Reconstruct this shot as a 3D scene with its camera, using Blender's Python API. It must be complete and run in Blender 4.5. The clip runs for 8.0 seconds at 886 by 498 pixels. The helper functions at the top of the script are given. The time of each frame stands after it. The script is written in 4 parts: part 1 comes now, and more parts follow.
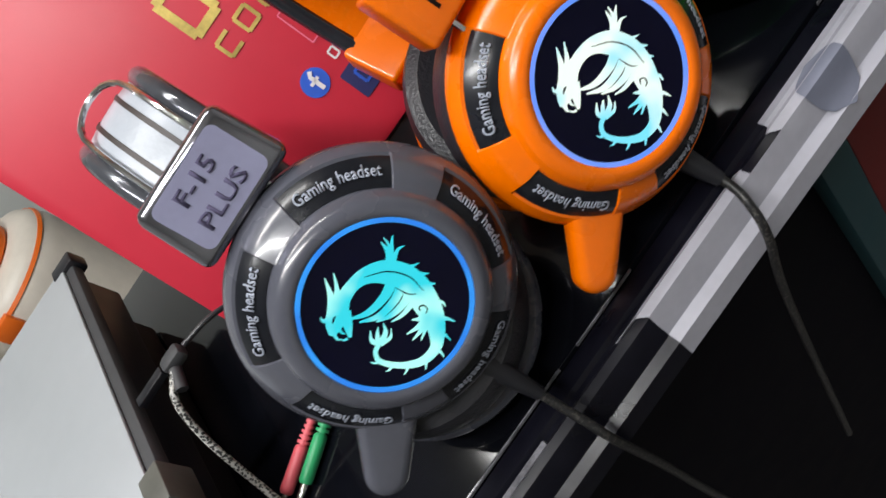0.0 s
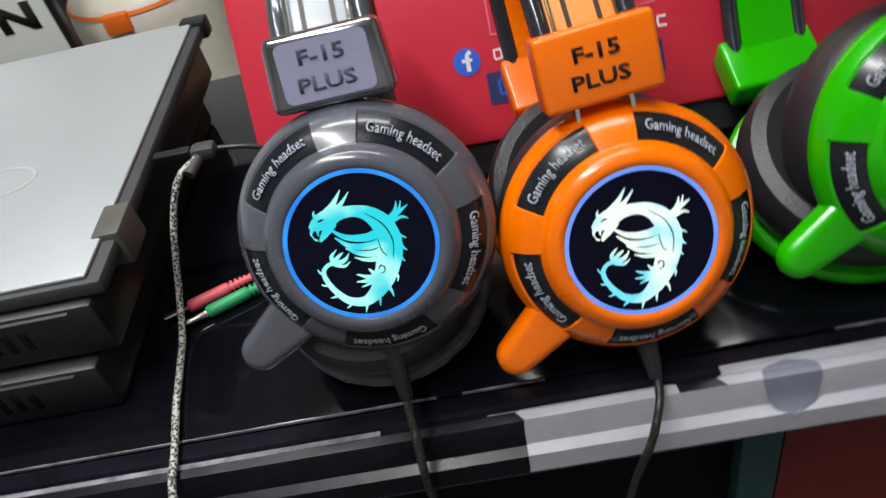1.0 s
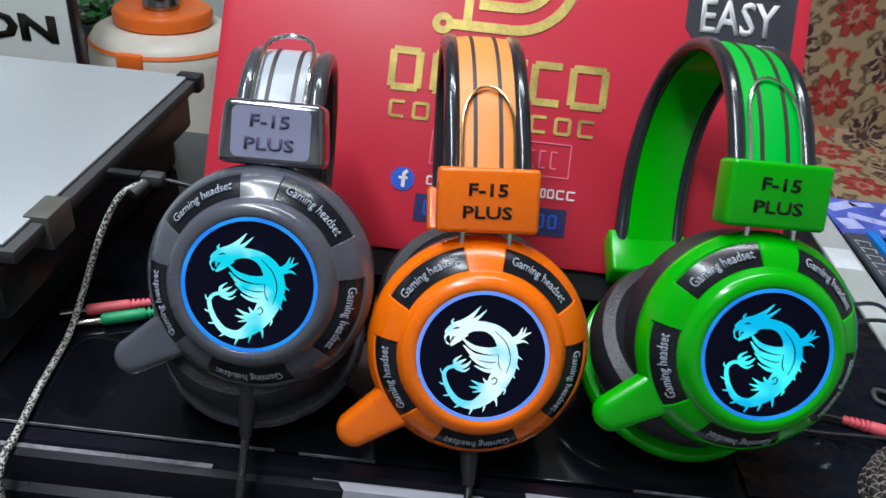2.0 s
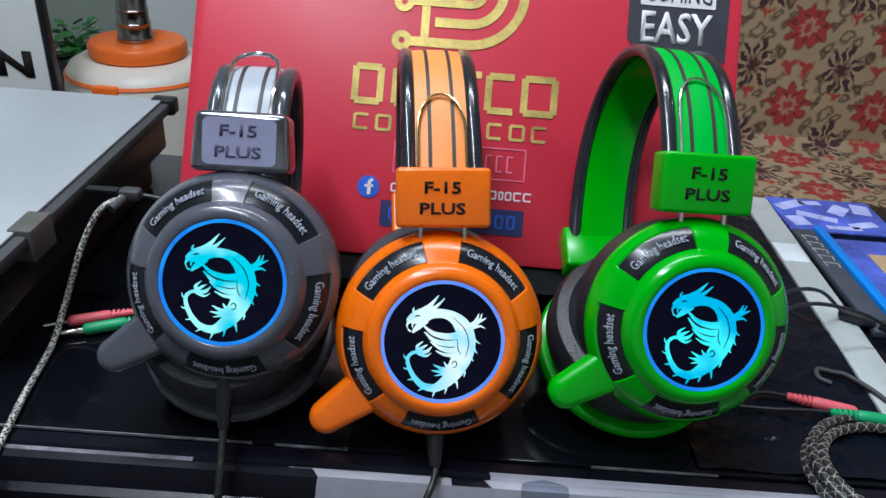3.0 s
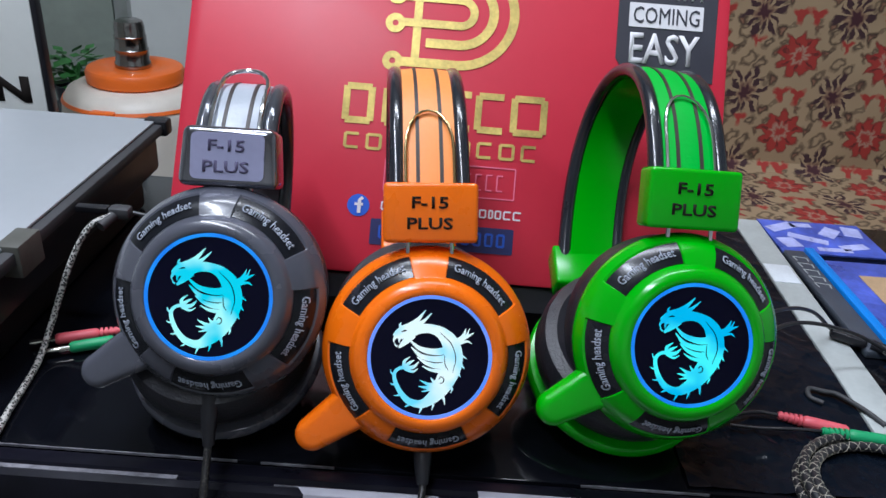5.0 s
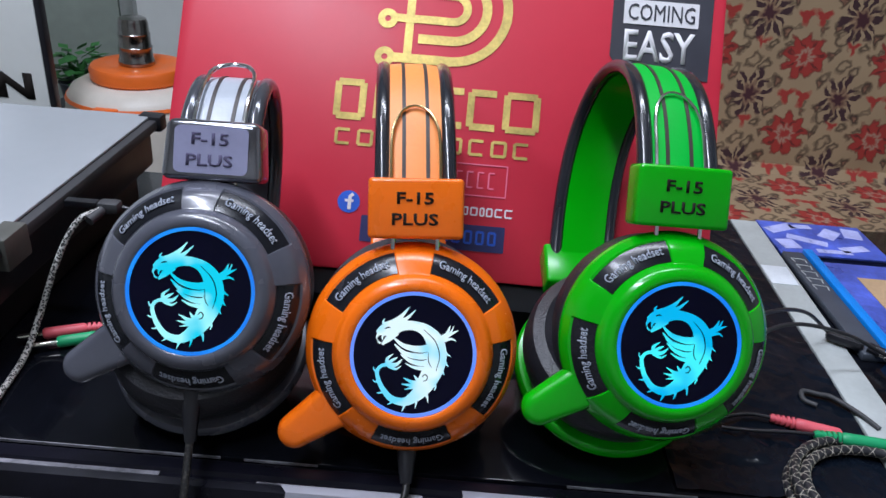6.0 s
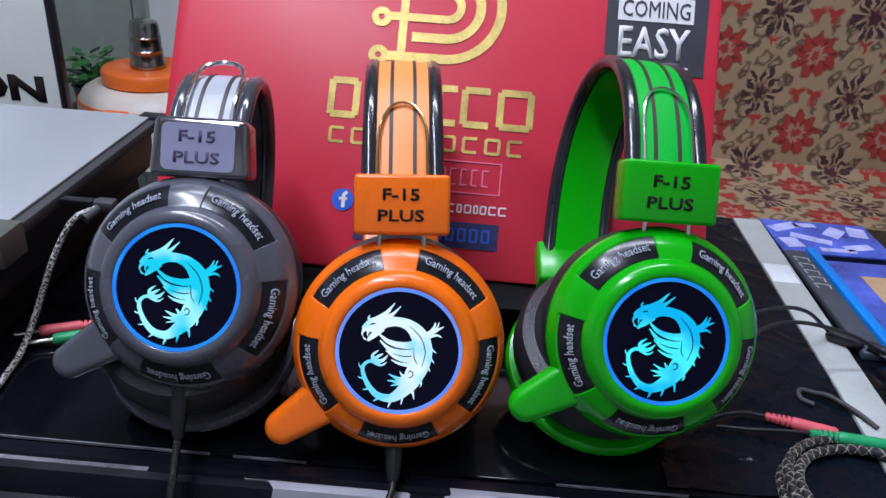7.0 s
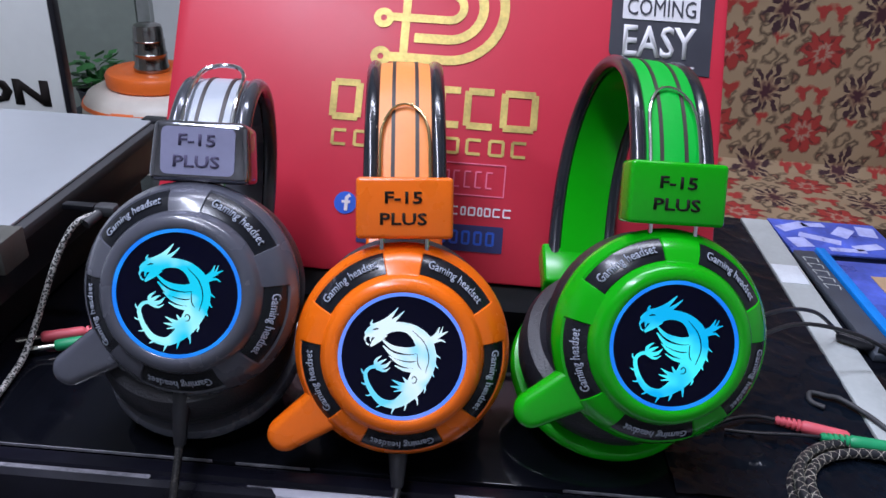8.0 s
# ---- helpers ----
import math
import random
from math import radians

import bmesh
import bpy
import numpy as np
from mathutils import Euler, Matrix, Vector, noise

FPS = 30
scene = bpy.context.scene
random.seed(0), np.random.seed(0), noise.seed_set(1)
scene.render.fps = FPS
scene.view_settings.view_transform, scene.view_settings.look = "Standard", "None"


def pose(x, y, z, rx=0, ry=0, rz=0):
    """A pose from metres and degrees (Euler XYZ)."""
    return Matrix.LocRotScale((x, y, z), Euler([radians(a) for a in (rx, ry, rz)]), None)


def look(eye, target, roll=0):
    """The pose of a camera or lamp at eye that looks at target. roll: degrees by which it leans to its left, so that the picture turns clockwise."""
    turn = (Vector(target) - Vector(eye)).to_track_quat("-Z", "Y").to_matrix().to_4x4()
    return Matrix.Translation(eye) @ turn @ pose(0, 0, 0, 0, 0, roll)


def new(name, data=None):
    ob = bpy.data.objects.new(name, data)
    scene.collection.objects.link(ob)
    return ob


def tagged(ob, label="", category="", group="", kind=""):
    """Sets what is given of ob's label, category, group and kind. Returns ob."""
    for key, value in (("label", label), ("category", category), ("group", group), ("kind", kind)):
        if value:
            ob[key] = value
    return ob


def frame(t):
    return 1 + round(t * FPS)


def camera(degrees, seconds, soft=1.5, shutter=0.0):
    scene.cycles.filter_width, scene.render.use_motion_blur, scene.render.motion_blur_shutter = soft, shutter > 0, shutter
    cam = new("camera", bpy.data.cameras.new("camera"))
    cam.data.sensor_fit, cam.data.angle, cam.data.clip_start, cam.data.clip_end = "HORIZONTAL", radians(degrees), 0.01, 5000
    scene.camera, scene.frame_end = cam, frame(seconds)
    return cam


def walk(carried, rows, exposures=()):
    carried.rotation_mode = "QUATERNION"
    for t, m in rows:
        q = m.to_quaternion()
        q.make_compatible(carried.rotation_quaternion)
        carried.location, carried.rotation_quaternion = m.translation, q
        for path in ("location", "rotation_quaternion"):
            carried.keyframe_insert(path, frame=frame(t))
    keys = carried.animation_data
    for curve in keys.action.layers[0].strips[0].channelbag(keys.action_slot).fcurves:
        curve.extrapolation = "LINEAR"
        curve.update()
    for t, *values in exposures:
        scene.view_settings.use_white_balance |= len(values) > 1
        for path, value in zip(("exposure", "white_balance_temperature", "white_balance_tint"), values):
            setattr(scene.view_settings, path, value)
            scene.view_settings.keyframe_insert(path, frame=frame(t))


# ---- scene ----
cam = camera(61.1, 8.0, 1.5, 0.25)
PATH = [
    (0, (-0.032, -0.195, 0.256), (-0.14, 1.254, -1.118), -58.5),
    (0.2, (-0.02, -0.199, 0.254), (-0.165, 1.256, -1.111), -54.7),
    (0.5, (-0.026, -0.209, 0.269), (-0.167, 1.26, -1.08), -37.2),
    (0.8, (-0.015, -0.216, 0.276), (-0.213, 1.2, -1.123), -24.4),
    (1, (-0.016, -0.228, 0.273), (-0.195, 1.255, -1.057), -15.5),
    (1.2, (-0.01, -0.236, 0.279), (-0.175, 1.302, -0.989), -7.5),
    (1.5, (0.002, -0.247, 0.277), (-0.074, 1.394, -0.863), 2.0),
    (1.8, (0.01, -0.265, 0.285), (-0.038, 1.411, -0.805), 6.4),
    (2, (0.014, -0.277, 0.282), (-0.012, 1.427, -0.765), 5.7),
    (3.5, (0.029, -0.31, 0.284), (0.047, 1.438, -0.689), 4.3),
    (4, (0.03, -0.312, 0.283), (0.051, 1.45, -0.663), 4.2),
    (5.5, (0.035, -0.307, 0.276), (0.045, 1.471, -0.639), 4.7),
    (6, (0.042, -0.306, 0.275), (0.039, 1.472, -0.641), 4.7),
    (6.5, (0.05, -0.305, 0.274), (0.025, 1.473, -0.641), 4.5),
    (7, (0.056, -0.306, 0.273), (0.011, 1.473, -0.64), 4.0),
    (7.5, (0.056, -0.303, 0.273), (-0.001, 1.476, -0.638), 3.5),
    (8, (0.057, -0.301, 0.272), (-0.004, 1.478, -0.64), 3.4),
]


def place(rows):
    return [(t, look(eye, target, roll)) for t, eye, target, roll in rows]


# the clip's camera starts warm and settles to a cooler balance
BALANCE = [(0.0, 0.18, 7400, 2), (1.0, 0.18, 7400, 0), (2.2, 0.05, 6400, -2), (3.5, 0.0, 6200, 0), (6.0, 0.0, 6150, 6), (8.0, 0.0, 6000, 12)]
walk(cam, place(PATH), BALANCE)

# ---- world and lamps ----
world = bpy.data.worlds.new("world")
scene.world = world
world.use_nodes = True
world.node_tree.nodes["Background"].inputs[0].default_value = (0.50, 0.62, 1.0, 1)
world.node_tree.nodes["Background"].inputs[1].default_value = 0.2


def area_lamp(name, eye, target, sx, sy, power, colour):
    data = bpy.data.lights.new(name, "AREA")
    data.shape, data.size, data.size_y, data.energy, data.color = "RECTANGLE", sx, sy, power, colour
    ob = new(name, data)
    ob.matrix_world = look(eye, target)
    return ob


area_lamp("tube_lamp_light", (-0.45, -0.30, 1.60), (0.0, -0.02, 0.0), 1.2, 0.12, 26, (0.84, 0.86, 1.0))
area_lamp("tube_lamp_light", (0.0, 0.40, 1.66), (0.0, 0.42, 0.0), 1.2, 0.12, 17, (0.86, 0.87, 1.0))

# ---- materials ----


def nodes_of(name):
    m = bpy.data.materials.new(name)
    m.use_nodes = True
    nt = m.node_tree
    return m, nt, nt.nodes["Principled BSDF"]


def mat(name, colour, rough=0.5, metal=0.0, vary=0.12, scale=40.0, bump=0.0, bump_scale=400.0, coat=0.0, rough_vary=0.1, spec=0.5):
    """A plain surface with colour drift at two scales, uneven gloss and fine relief."""
    m, nt, b = nodes_of(name)
    co = nt.nodes.new("ShaderNodeTexCoord")
    n1, n2 = nt.nodes.new("ShaderNodeTexNoise"), nt.nodes.new("ShaderNodeTexNoise")
    n1.inputs["Scale"].default_value, n2.inputs["Scale"].default_value = scale, scale * 9
    n1.inputs["Detail"].default_value = n2.inputs["Detail"].default_value = 4
    mix = nt.nodes.new("ShaderNodeMath")
    mix.operation = "MULTIPLY_ADD"
    mix.inputs[1].default_value = 0.4
    ramp = nt.nodes.new("ShaderNodeValToRGB")
    lo = [c * (1 - vary) for c in colour]
    hi = [min(1, c * (1 + vary)) for c in colour]
    ramp.color_ramp.elements[0].color, ramp.color_ramp.elements[1].color = (*lo, 1), (*hi, 1)
    ramp.color_ramp.elements[0].position, ramp.color_ramp.elements[1].position = 0.4, 1.0
    rr = nt.nodes.new("ShaderNodeMapRange")
    rr.inputs["To Min"].default_value, rr.inputs["To Max"].default_value = max(0.02, rough - rough_vary), min(1, rough + rough_vary)
    for n in (n1, n2):
        nt.links.new(co.outputs["Object"], n.inputs["Vector"])
    nt.links.new(n2.outputs["Fac"], mix.inputs[0])
    nt.links.new(n1.outputs["Fac"], mix.inputs[2])
    nt.links.new(mix.outputs[0], ramp.inputs["Fac"])
    nt.links.new(ramp.outputs["Color"], b.inputs["Base Color"])
    nt.links.new(n1.outputs["Fac"], rr.inputs["Value"])
    nt.links.new(rr.outputs["Result"], b.inputs["Roughness"])
    b.inputs["Metallic"].default_value = metal
    b.inputs["Coat Weight"].default_value = coat
    b.inputs["Coat Roughness"].default_value = 0.08
    b.inputs["Specular IOR Level"].default_value = spec
    if bump:
        bn, n3 = nt.nodes.new("ShaderNodeBump"), nt.nodes.new("ShaderNodeTexNoise")
        n3.inputs["Scale"].default_value, n3.inputs["Detail"].default_value = bump_scale, 3
        bn.inputs["Strength"].default_value, bn.inputs["Distance"].default_value = bump, 0.002
        nt.links.new(co.outputs["Object"], n3.inputs["Vector"])
        nt.links.new(n3.outputs["Fac"], bn.inputs["Height"])
        nt.links.new(bn.outputs["Normal"], b.inputs["Normal"])
    return m


def glow(name, inner, outer, strength, reach=0.02):
    """A light-giving plastic whose colour drifts from one LED side to the other."""
    m, nt, b = nodes_of(name)
    co, no, ra = nt.nodes.new("ShaderNodeTexCoord"), nt.nodes.new("ShaderNodeTexNoise"), nt.nodes.new("ShaderNodeValToRGB")
    no.inputs["Scale"].default_value = 1 / reach
    ra.color_ramp.elements[0].position, ra.color_ramp.elements[1].position = 0.42, 0.6
    ra.color_ramp.elements[0].color, ra.color_ramp.elements[1].color = (*outer, 1), (*inner, 1)
    nt.links.new(co.outputs["Object"], no.inputs["Vector"])
    nt.links.new(no.outputs["Fac"], ra.inputs["Fac"])
    nt.links.new(ra.outputs["Color"], b.inputs["Emission Color"])
    b.inputs["Base Color"].default_value = (0.01, 0.01, 0.01, 1)
    b.inputs["Emission Strength"].default_value = strength
    return m


def braid(name, light, dark, scale, gap=0.46):
    """A braided cable sleeve: light threads crossing a dark one."""
    m, nt, b = nodes_of(name)
    co, wa, ra = nt.nodes.new("ShaderNodeTexCoord"), nt.nodes.new("ShaderNodeTexVoronoi"), nt.nodes.new("ShaderNodeValToRGB")
    wa.inputs["Scale"].default_value = scale
    ra.color_ramp.elements[0].position, ra.color_ramp.elements[1].position = gap, gap + 0.1
    ra.color_ramp.elements[0].color, ra.color_ramp.elements[1].color = (*dark, 1), (*light, 1)
    nt.links.new(co.outputs["Object"], wa.inputs["Vector"])
    nt.links.new(wa.outputs["Distance"], ra.inputs["Fac"])
    nt.links.new(ra.outputs["Color"], b.inputs["Base Color"])
    b.inputs["Roughness"].default_value = 0.45
    return m


def patterned_cloth(name):
    """Beige upholstery cloth, printed with red blooms and dark scrolls on a staggered repeat (UV in metres)."""
    m, nt, b = nodes_of(name)
    L = nt.links.new

    def node(kind, **values):
        n = nt.nodes.new(kind)
        for k, v in values.items():
            if k == "op":
                n.operation = v
            else:
                n.inputs[int(k[1:])].default_value = v
        return n

    def math_(op, a, c=None, clamp=False):
        n = node("ShaderNodeMath", op=op)
        n.use_clamp = clamp
        for i, v in enumerate((a, c)):
            if v is None:
                continue
            if isinstance(v, (int, float)):
                n.inputs[i].default_value = v
            else:
                L(v, n.inputs[i])
        return n.outputs[0]

    uv = nt.nodes.new("ShaderNodeUVMap")
    wob = node("ShaderNodeTexNoise", i2=55.0)
    L(uv.outputs[0], wob.inputs["Vector"])
    shift = node("ShaderNodeVectorMath", op="SCALE")
    shift.inputs["Scale"].default_value = 0.022
    centred = node("ShaderNodeVectorMath", op="SUBTRACT")
    centred.inputs[1].default_value = (0.5, 0.5, 0.5)
    L(wob.outputs["Color"], centred.inputs[0])
    L(centred.outputs[0], shift.inputs[0])
    add = node("ShaderNodeVectorMath", op="ADD")
    L(uv.outputs[0], add.inputs[0])
    L(shift.outputs[0], add.inputs[1])
    sep = nt.nodes.new("ShaderNodeSeparateXYZ")
    L(add.outputs[0], sep.inputs[0])
    U0, V0 = sep.outputs[0], sep.outputs[1]

    def motif(cu, cv, pu, pv, petals, depth, squash=1.0):
        """Distance from the nearest repeat of a motif, scalloped by its petals, and the angle."""
        w = node("ShaderNodeMath", op="WRAP")
        L(math_("SUBTRACT", U0, cu), w.inputs[0])
        w.inputs[1].default_value, w.inputs[2].default_value = pu / 2, -pu / 2
        v = node("ShaderNodeMath", op="WRAP")
        L(math_("SUBTRACT", V0, cv), v.inputs[0])
        v.inputs[1].default_value, v.inputs[2].default_value = pv / 2, -pv / 2
        vv = math_("MULTIPLY", v.outputs[0], squash)
        r = math_("SQRT", math_("ADD", math_("MULTIPLY", w.outputs[0], w.outputs[0]), math_("MULTIPLY", vv, vv)))
        a = math_("ARCTAN2", vv, w.outputs[0])
        scal = math_("ADD", math_("MULTIPLY", math_("SINE", math_("MULTIPLY", a, petals)), depth), 1.0)
        return math_("DIVIDE", r, scal), a

    def inside(r, radius, soft=0.0028):
        n = node("ShaderNodeMapRange")
        n.inputs["From Min"].default_value, n.inputs["From Max"].default_value = radius + soft, radius - soft
        L(r, n.inputs["Value"])
        return n.outputs["Result"]

    def paint(base, fac, colour):
        n = nt.nodes.new("ShaderNodeMix")
        n.data_type = "RGBA"
        L(fac, n.inputs[0])
        if isinstance(base, tuple):
            n.inputs[6].default_value = (*base, 1)
        else:
            L(base, n.inputs[6])
        n.inputs[7].default_value = (*colour, 1)
        return n.outputs[2]

    big = node("ShaderNodeTexNoise", i2=9.0)
    L(uv.outputs[0], big.inputs["Vector"])
    col = paint((0.45, 0.325, 0.190), big.outputs["Fac"], (0.29, 0.20, 0.115))
    pu, pv = 0.160, 0.140
    red, r1, r2, dark = (0.36, 0.036, 0.027), 0.034, 0.015, (0.040, 0.022, 0.014)
    # scrolls: thin dark rings and spotted dots
    for cu, cv, rad, w in ((0.064, 0.040, 0.017, 0.0045), (0.100, 0.020, 0.008, 0.0045), (0.072, -0.012, 0.012, 0.004), (0.094, -0.020, 0.010, 0.0045), (0.052, 0.012, 0.006, 0.004), (0.128, 0.018, 0.005, 0.004), (0.045, -0.030, 0.008, 0.0035), (0.115, -0.045, 0.009, 0.003), (0.135, 0.052, 0.006, 0.003), (0.020, 0.060, 0.006, 0.0035)):
        r, _ = motif(cu, cv, pu, pv, 2, 0.3)
        ring = math_("SUBTRACT", inside(r, rad), inside(r, rad - w), True)
        col = paint(col, ring, dark)
    # small dark eyes with a pale core
    for cu, cv, rad in ((0.045, 0.052, 0.0075), (0.118, 0.040, 0.0085), (0.040, 0.098, 0.007), (0.122, 0.094, 0.0075), (0.046, 0.006, 0.0065), (0.116, 0.004, 0.006), (0.146, 0.070, 0.006), (0.020, 0.046, 0.0055)):
        r, a = motif(cu, cv, pu, pv, 3, 0.22, 0.8)
        col = paint(col, inside(r, rad), dark)
        col = paint(col, inside(r, rad * 0.38), (0.30, 0.15, 0.09))
    # dark palmette: a ribbed fan on a split base
    r, a = motif(0.080, 0.070, pu, pv, 6, 0.20, 0.82)
    ribs = math_("GREATER_THAN", math_("SINE", math_("MULTIPLY", a, 12.0)), -0.35)
    col = paint(col, math_("MULTIPLY", inside(r, 0.033), ribs), (0.050, 0.020, 0.024))
    col = paint(col, inside(r, 0.015), (0.31, 0.19, 0.11))
    col = paint(col, inside(r, 0.011), (0.060, 0.016, 0.022))
    # red bloom with a dark rim, notched petals and a pale curl
    r, a = motif(0.0, 0.0, pu, pv, 9, 0.17)
    col = paint(col, inside(r, r1 + 0.0022), (0.10, 0.018, 0.014))
    col = paint(col, inside(r, r1), red)
    notch = math_("GREATER_THAN", math_("SINE", math_("MULTIPLY", a, 7.0)), 0.72)
    col = paint(col, math_("MULTIPLY", math_("SUBTRACT", inside(r, r1 - 0.004), inside(r, r2 + 0.003), True), notch), (0.15, 0.022, 0.018))
    curl = math_("SUBTRACT", inside(r, r2), inside(r, r2 - 0.006), True)
    col = paint(col, curl, (0.40, 0.24, 0.17))
    # small red buds in pairs
    for cu, cv, rad in ((0.014, 0.070, 0.0125), (-0.016, 0.073, 0.0105), (0.080, 0.022, 0.008)):
        r, _ = motif(cu, cv, pu, pv, 3, 0.4)
        col = paint(col, inside(r, rad), red)
    L(col, b.inputs["Base Color"])
    b.inputs["Roughness"].default_value = 0.85
    wv = node("ShaderNodeTexNoise", i2=900.0)
    bn = nt.nodes.new("ShaderNodeBump")
    bn.inputs["Strength"].default_value, bn.inputs["Distance"].default_value = 0.4, 0.001
    L(uv.outputs[0], wv.inputs["Vector"])
    L(wv.outputs["Fac"], bn.inputs["Height"])
    L(bn.outputs["Normal"], b.inputs["Normal"])
    return m


M_GREY = mat("grey_gloss_plastic", (0.084, 0.087, 0.110), 0.26, coat=0.4, vary=0.08)
M_ORANGE = mat("orange_gloss_plastic", (0.92, 0.165, 0.002), 0.27, coat=0.2, vary=0.05)
M_GREEN = mat("green_gloss_plastic", (0.012, 0.40, 0.002), 0.22, coat=0.15, vary=0.05)
M_WHITE_STRIP = mat("white_band_vinyl", (0.40, 0.43, 0.48), 0.32, vary=0.06, bump=0.1)
M_ORANGE_STRIP = mat("orange_band_vinyl", (0.88, 0.30, 0.07), 0.45, vary=0.06, bump=0.1)
M_GREEN_STRIP = mat("green_band_vinyl", (0.003, 0.42, 0.03), 0.55, vary=0.06, bump=0.1, spec=0.3)
M_BLACK_TUBE = mat("black_gloss_tube", (0.018, 0.02, 0.026), 0.2, vary=0.2, coat=0.3)
M_SMOKE_TUBE = mat("smoke_grey_tube", (0.09, 0.095, 0.11), 0.16, vary=0.2, metal=0.4)
M_LINE = mat("dark_groove", (0.03, 0.02, 0.018), 0.5)
M_BADGE = mat("black_badge", (0.009, 0.010, 0.014), 0.24, vary=0.2, coat=0.15, spec=0.35)
M_LETTER = mat("pale_lettering", (0.34, 0.37, 0.45), 0.5)
M_INK = mat("black_ink", (0.014, 0.011, 0.010), 0.75, spec=0.15)
M_PLATE_INK = mat("faded_violet_ink", (0.09, 0.08, 0.14), 0.75, spec=0.15)
M_DISC = mat("smoked_lens", (0.003, 0.003, 0.014), 0.15, vary=0.2, spec=0.12)
M_LEATHER = mat("black_leatherette", (0.020, 0.020, 0.025), 0.40, bump=0.25, bump_scale=700)
M_CHROME = mat("chrome_wire", (0.75, 0.76, 0.78), 0.14, metal=1.0)
M_GOLD_WIRE = mat("gilt_wire", (0.62, 0.45, 0.22), 0.2, metal=1.0)
M_STEEL_CLIP = mat("gunmetal_chrome", (0.26, 0.26, 0.29), 0.12, metal=0.9, vary=0.1)
M_LILAC = mat("lilac_brushed_plate", (0.34, 0.34, 0.50), 0.35, metal=0.3, vary=0.08)
M_RED = mat("red_lid_vinyl", (0.55, 0.020, 0.046), 0.42, vary=0.05, scale=14, bump=0.03, bump_scale=1500)
M_GOLD = mat("gold_foil", (0.58, 0.44, 0.13), 0.38, metal=0.45, vary=0.45, scale=55)
M_WHITE_PRINT = mat("white_print", (0.74, 0.72, 0.74), 0.7, vary=0.05, spec=0.2)
M_PINK_PRINT = mat("pink_print", (0.75, 0.16, 0.26), 0.5, vary=0.05)
M_NAVY = mat("navy_print", (0.02, 0.025, 0.11), 0.4)
M_BLUE_PRINT = mat("blue_print", (0.02, 0.10, 0.55), 0.4)
M_POSTER = mat("charcoal_sticker", (0.035, 0.035, 0.048), 0.45)
M_TABLE = mat("black_glass_top", (0.004, 0.0045, 0.007), 0.10, vary=0.5, scale=12, bump=0.008, bump_scale=30, rough_vary=0.06, spec=0.32)
M_TRIM = mat("worn_black_edge", (0.006, 0.006, 0.011), 0.30, vary=0.5, scale=30, bump=0.10, bump_scale=90, spec=0.22)
# patchy pale colour that paints the reflections along the counter's lip
M_TRIM_LIP = mat("lip_glint", (0.20, 0.195, 0.22), 0.4, vary=0.8, scale=90)
M_TAPE = mat("white_tape", (0.40, 0.395, 0.45), 0.45, vary=0.12, scale=30, bump=0.25, bump_scale=60)
M_TAPE_MARK = mat("slate_mark", (0.17, 0.18, 0.24), 0.5)
M_PANEL = mat("dark_cabinet_board", (0.004, 0.0035, 0.006), 0.7, vary=0.4, spec=0.1)
M_TEAL = mat("teal_paint", (0.015, 0.05, 0.06), 0.5)
M_RED_BOX = mat("dark_red_card", (0.15, 0.010, 0.010), 0.6)
M_LAPTOP = mat("silver_lid", (0.41, 0.435, 0.46), 0.38, metal=0.25, vary=0.05, scale=9)
M_BLACK = mat("black_plastic", (0.010, 0.010, 0.014), 0.40, vary=0.25, bump=0.05, bump_scale=900)
M_BLACK_SOFT = mat("worn_grey_rubber", (0.042, 0.043, 0.047), 0.6, vary=0.2)
M_LATCH = mat("khaki_rubber", (0.09, 0.09, 0.078), 0.5, vary=0.2)
M_FILM = mat("black_polythene", (0.005, 0.008, 0.014), 0.14, vary=0.5, scale=25, bump=0.9, bump_scale=50, spec=0.16, rough_vary=0.06)
M_ALU = mat("grey_strip", (0.44, 0.47, 0.46), 0.5, vary=0.15, scale=30)
M_PALE = mat("pale_label", (0.72, 0.76, 0.80), 0.5)
M_SLATE = mat("slate_plastic", (0.055, 0.065, 0.085), 0.45, vary=0.2)
M_SKY_BLUE = mat("bright_blue_edge", (0.01, 0.22, 0.72), 0.35, vary=0.1)
M_CARD = mat("blue_printed_card", (0.07, 0.11, 0.48), 0.3, vary=0.6, scale=26)
M_CARD_LIGHT = mat("lilac_print", (0.42, 0.45, 0.85), 0.3, vary=0.35, scale=60)
M_SAND = mat("sand_print", (0.50, 0.34, 0.20), 0.4, vary=0.2)
M_PINK = mat("pink_plug", (0.72, 0.11, 0.14), 0.45, vary=0.08)
M_MINT = mat("green_plug", (0.02, 0.34, 0.13), 0.45, vary=0.08)
M_PLUG_METAL = mat("plug_metal", (0.8, 0.78, 0.7), 0.2, metal=1.0)
M_WIRE = mat("black_wire", (0.02, 0.02, 0.024), 0.35)
M_BRAID = braid("white_black_braid", (0.52, 0.51, 0.48), (0.02, 0.02, 0.02), 700)
M_THREAD = mat("pale_thread", (0.46, 0.42, 0.34), 0.45)
M_CABLE = braid("black_braid", (0.06, 0.055, 0.05), (0.006, 0.006, 0.007), 900, 0.62)
M_WALL = mat("white_wall_paint", (0.70, 0.72, 0.70), 0.7, vary=0.06, scale=4, bump=0.05, bump_scale=200)
M_DOOR = mat("grey_green_glass", (0.28, 0.32, 0.28), 0.5, vary=0.15, scale=5)
M_FRAME = mat("aluminium_frame", (0.45, 0.47, 0.46), 0.35, metal=0.6)
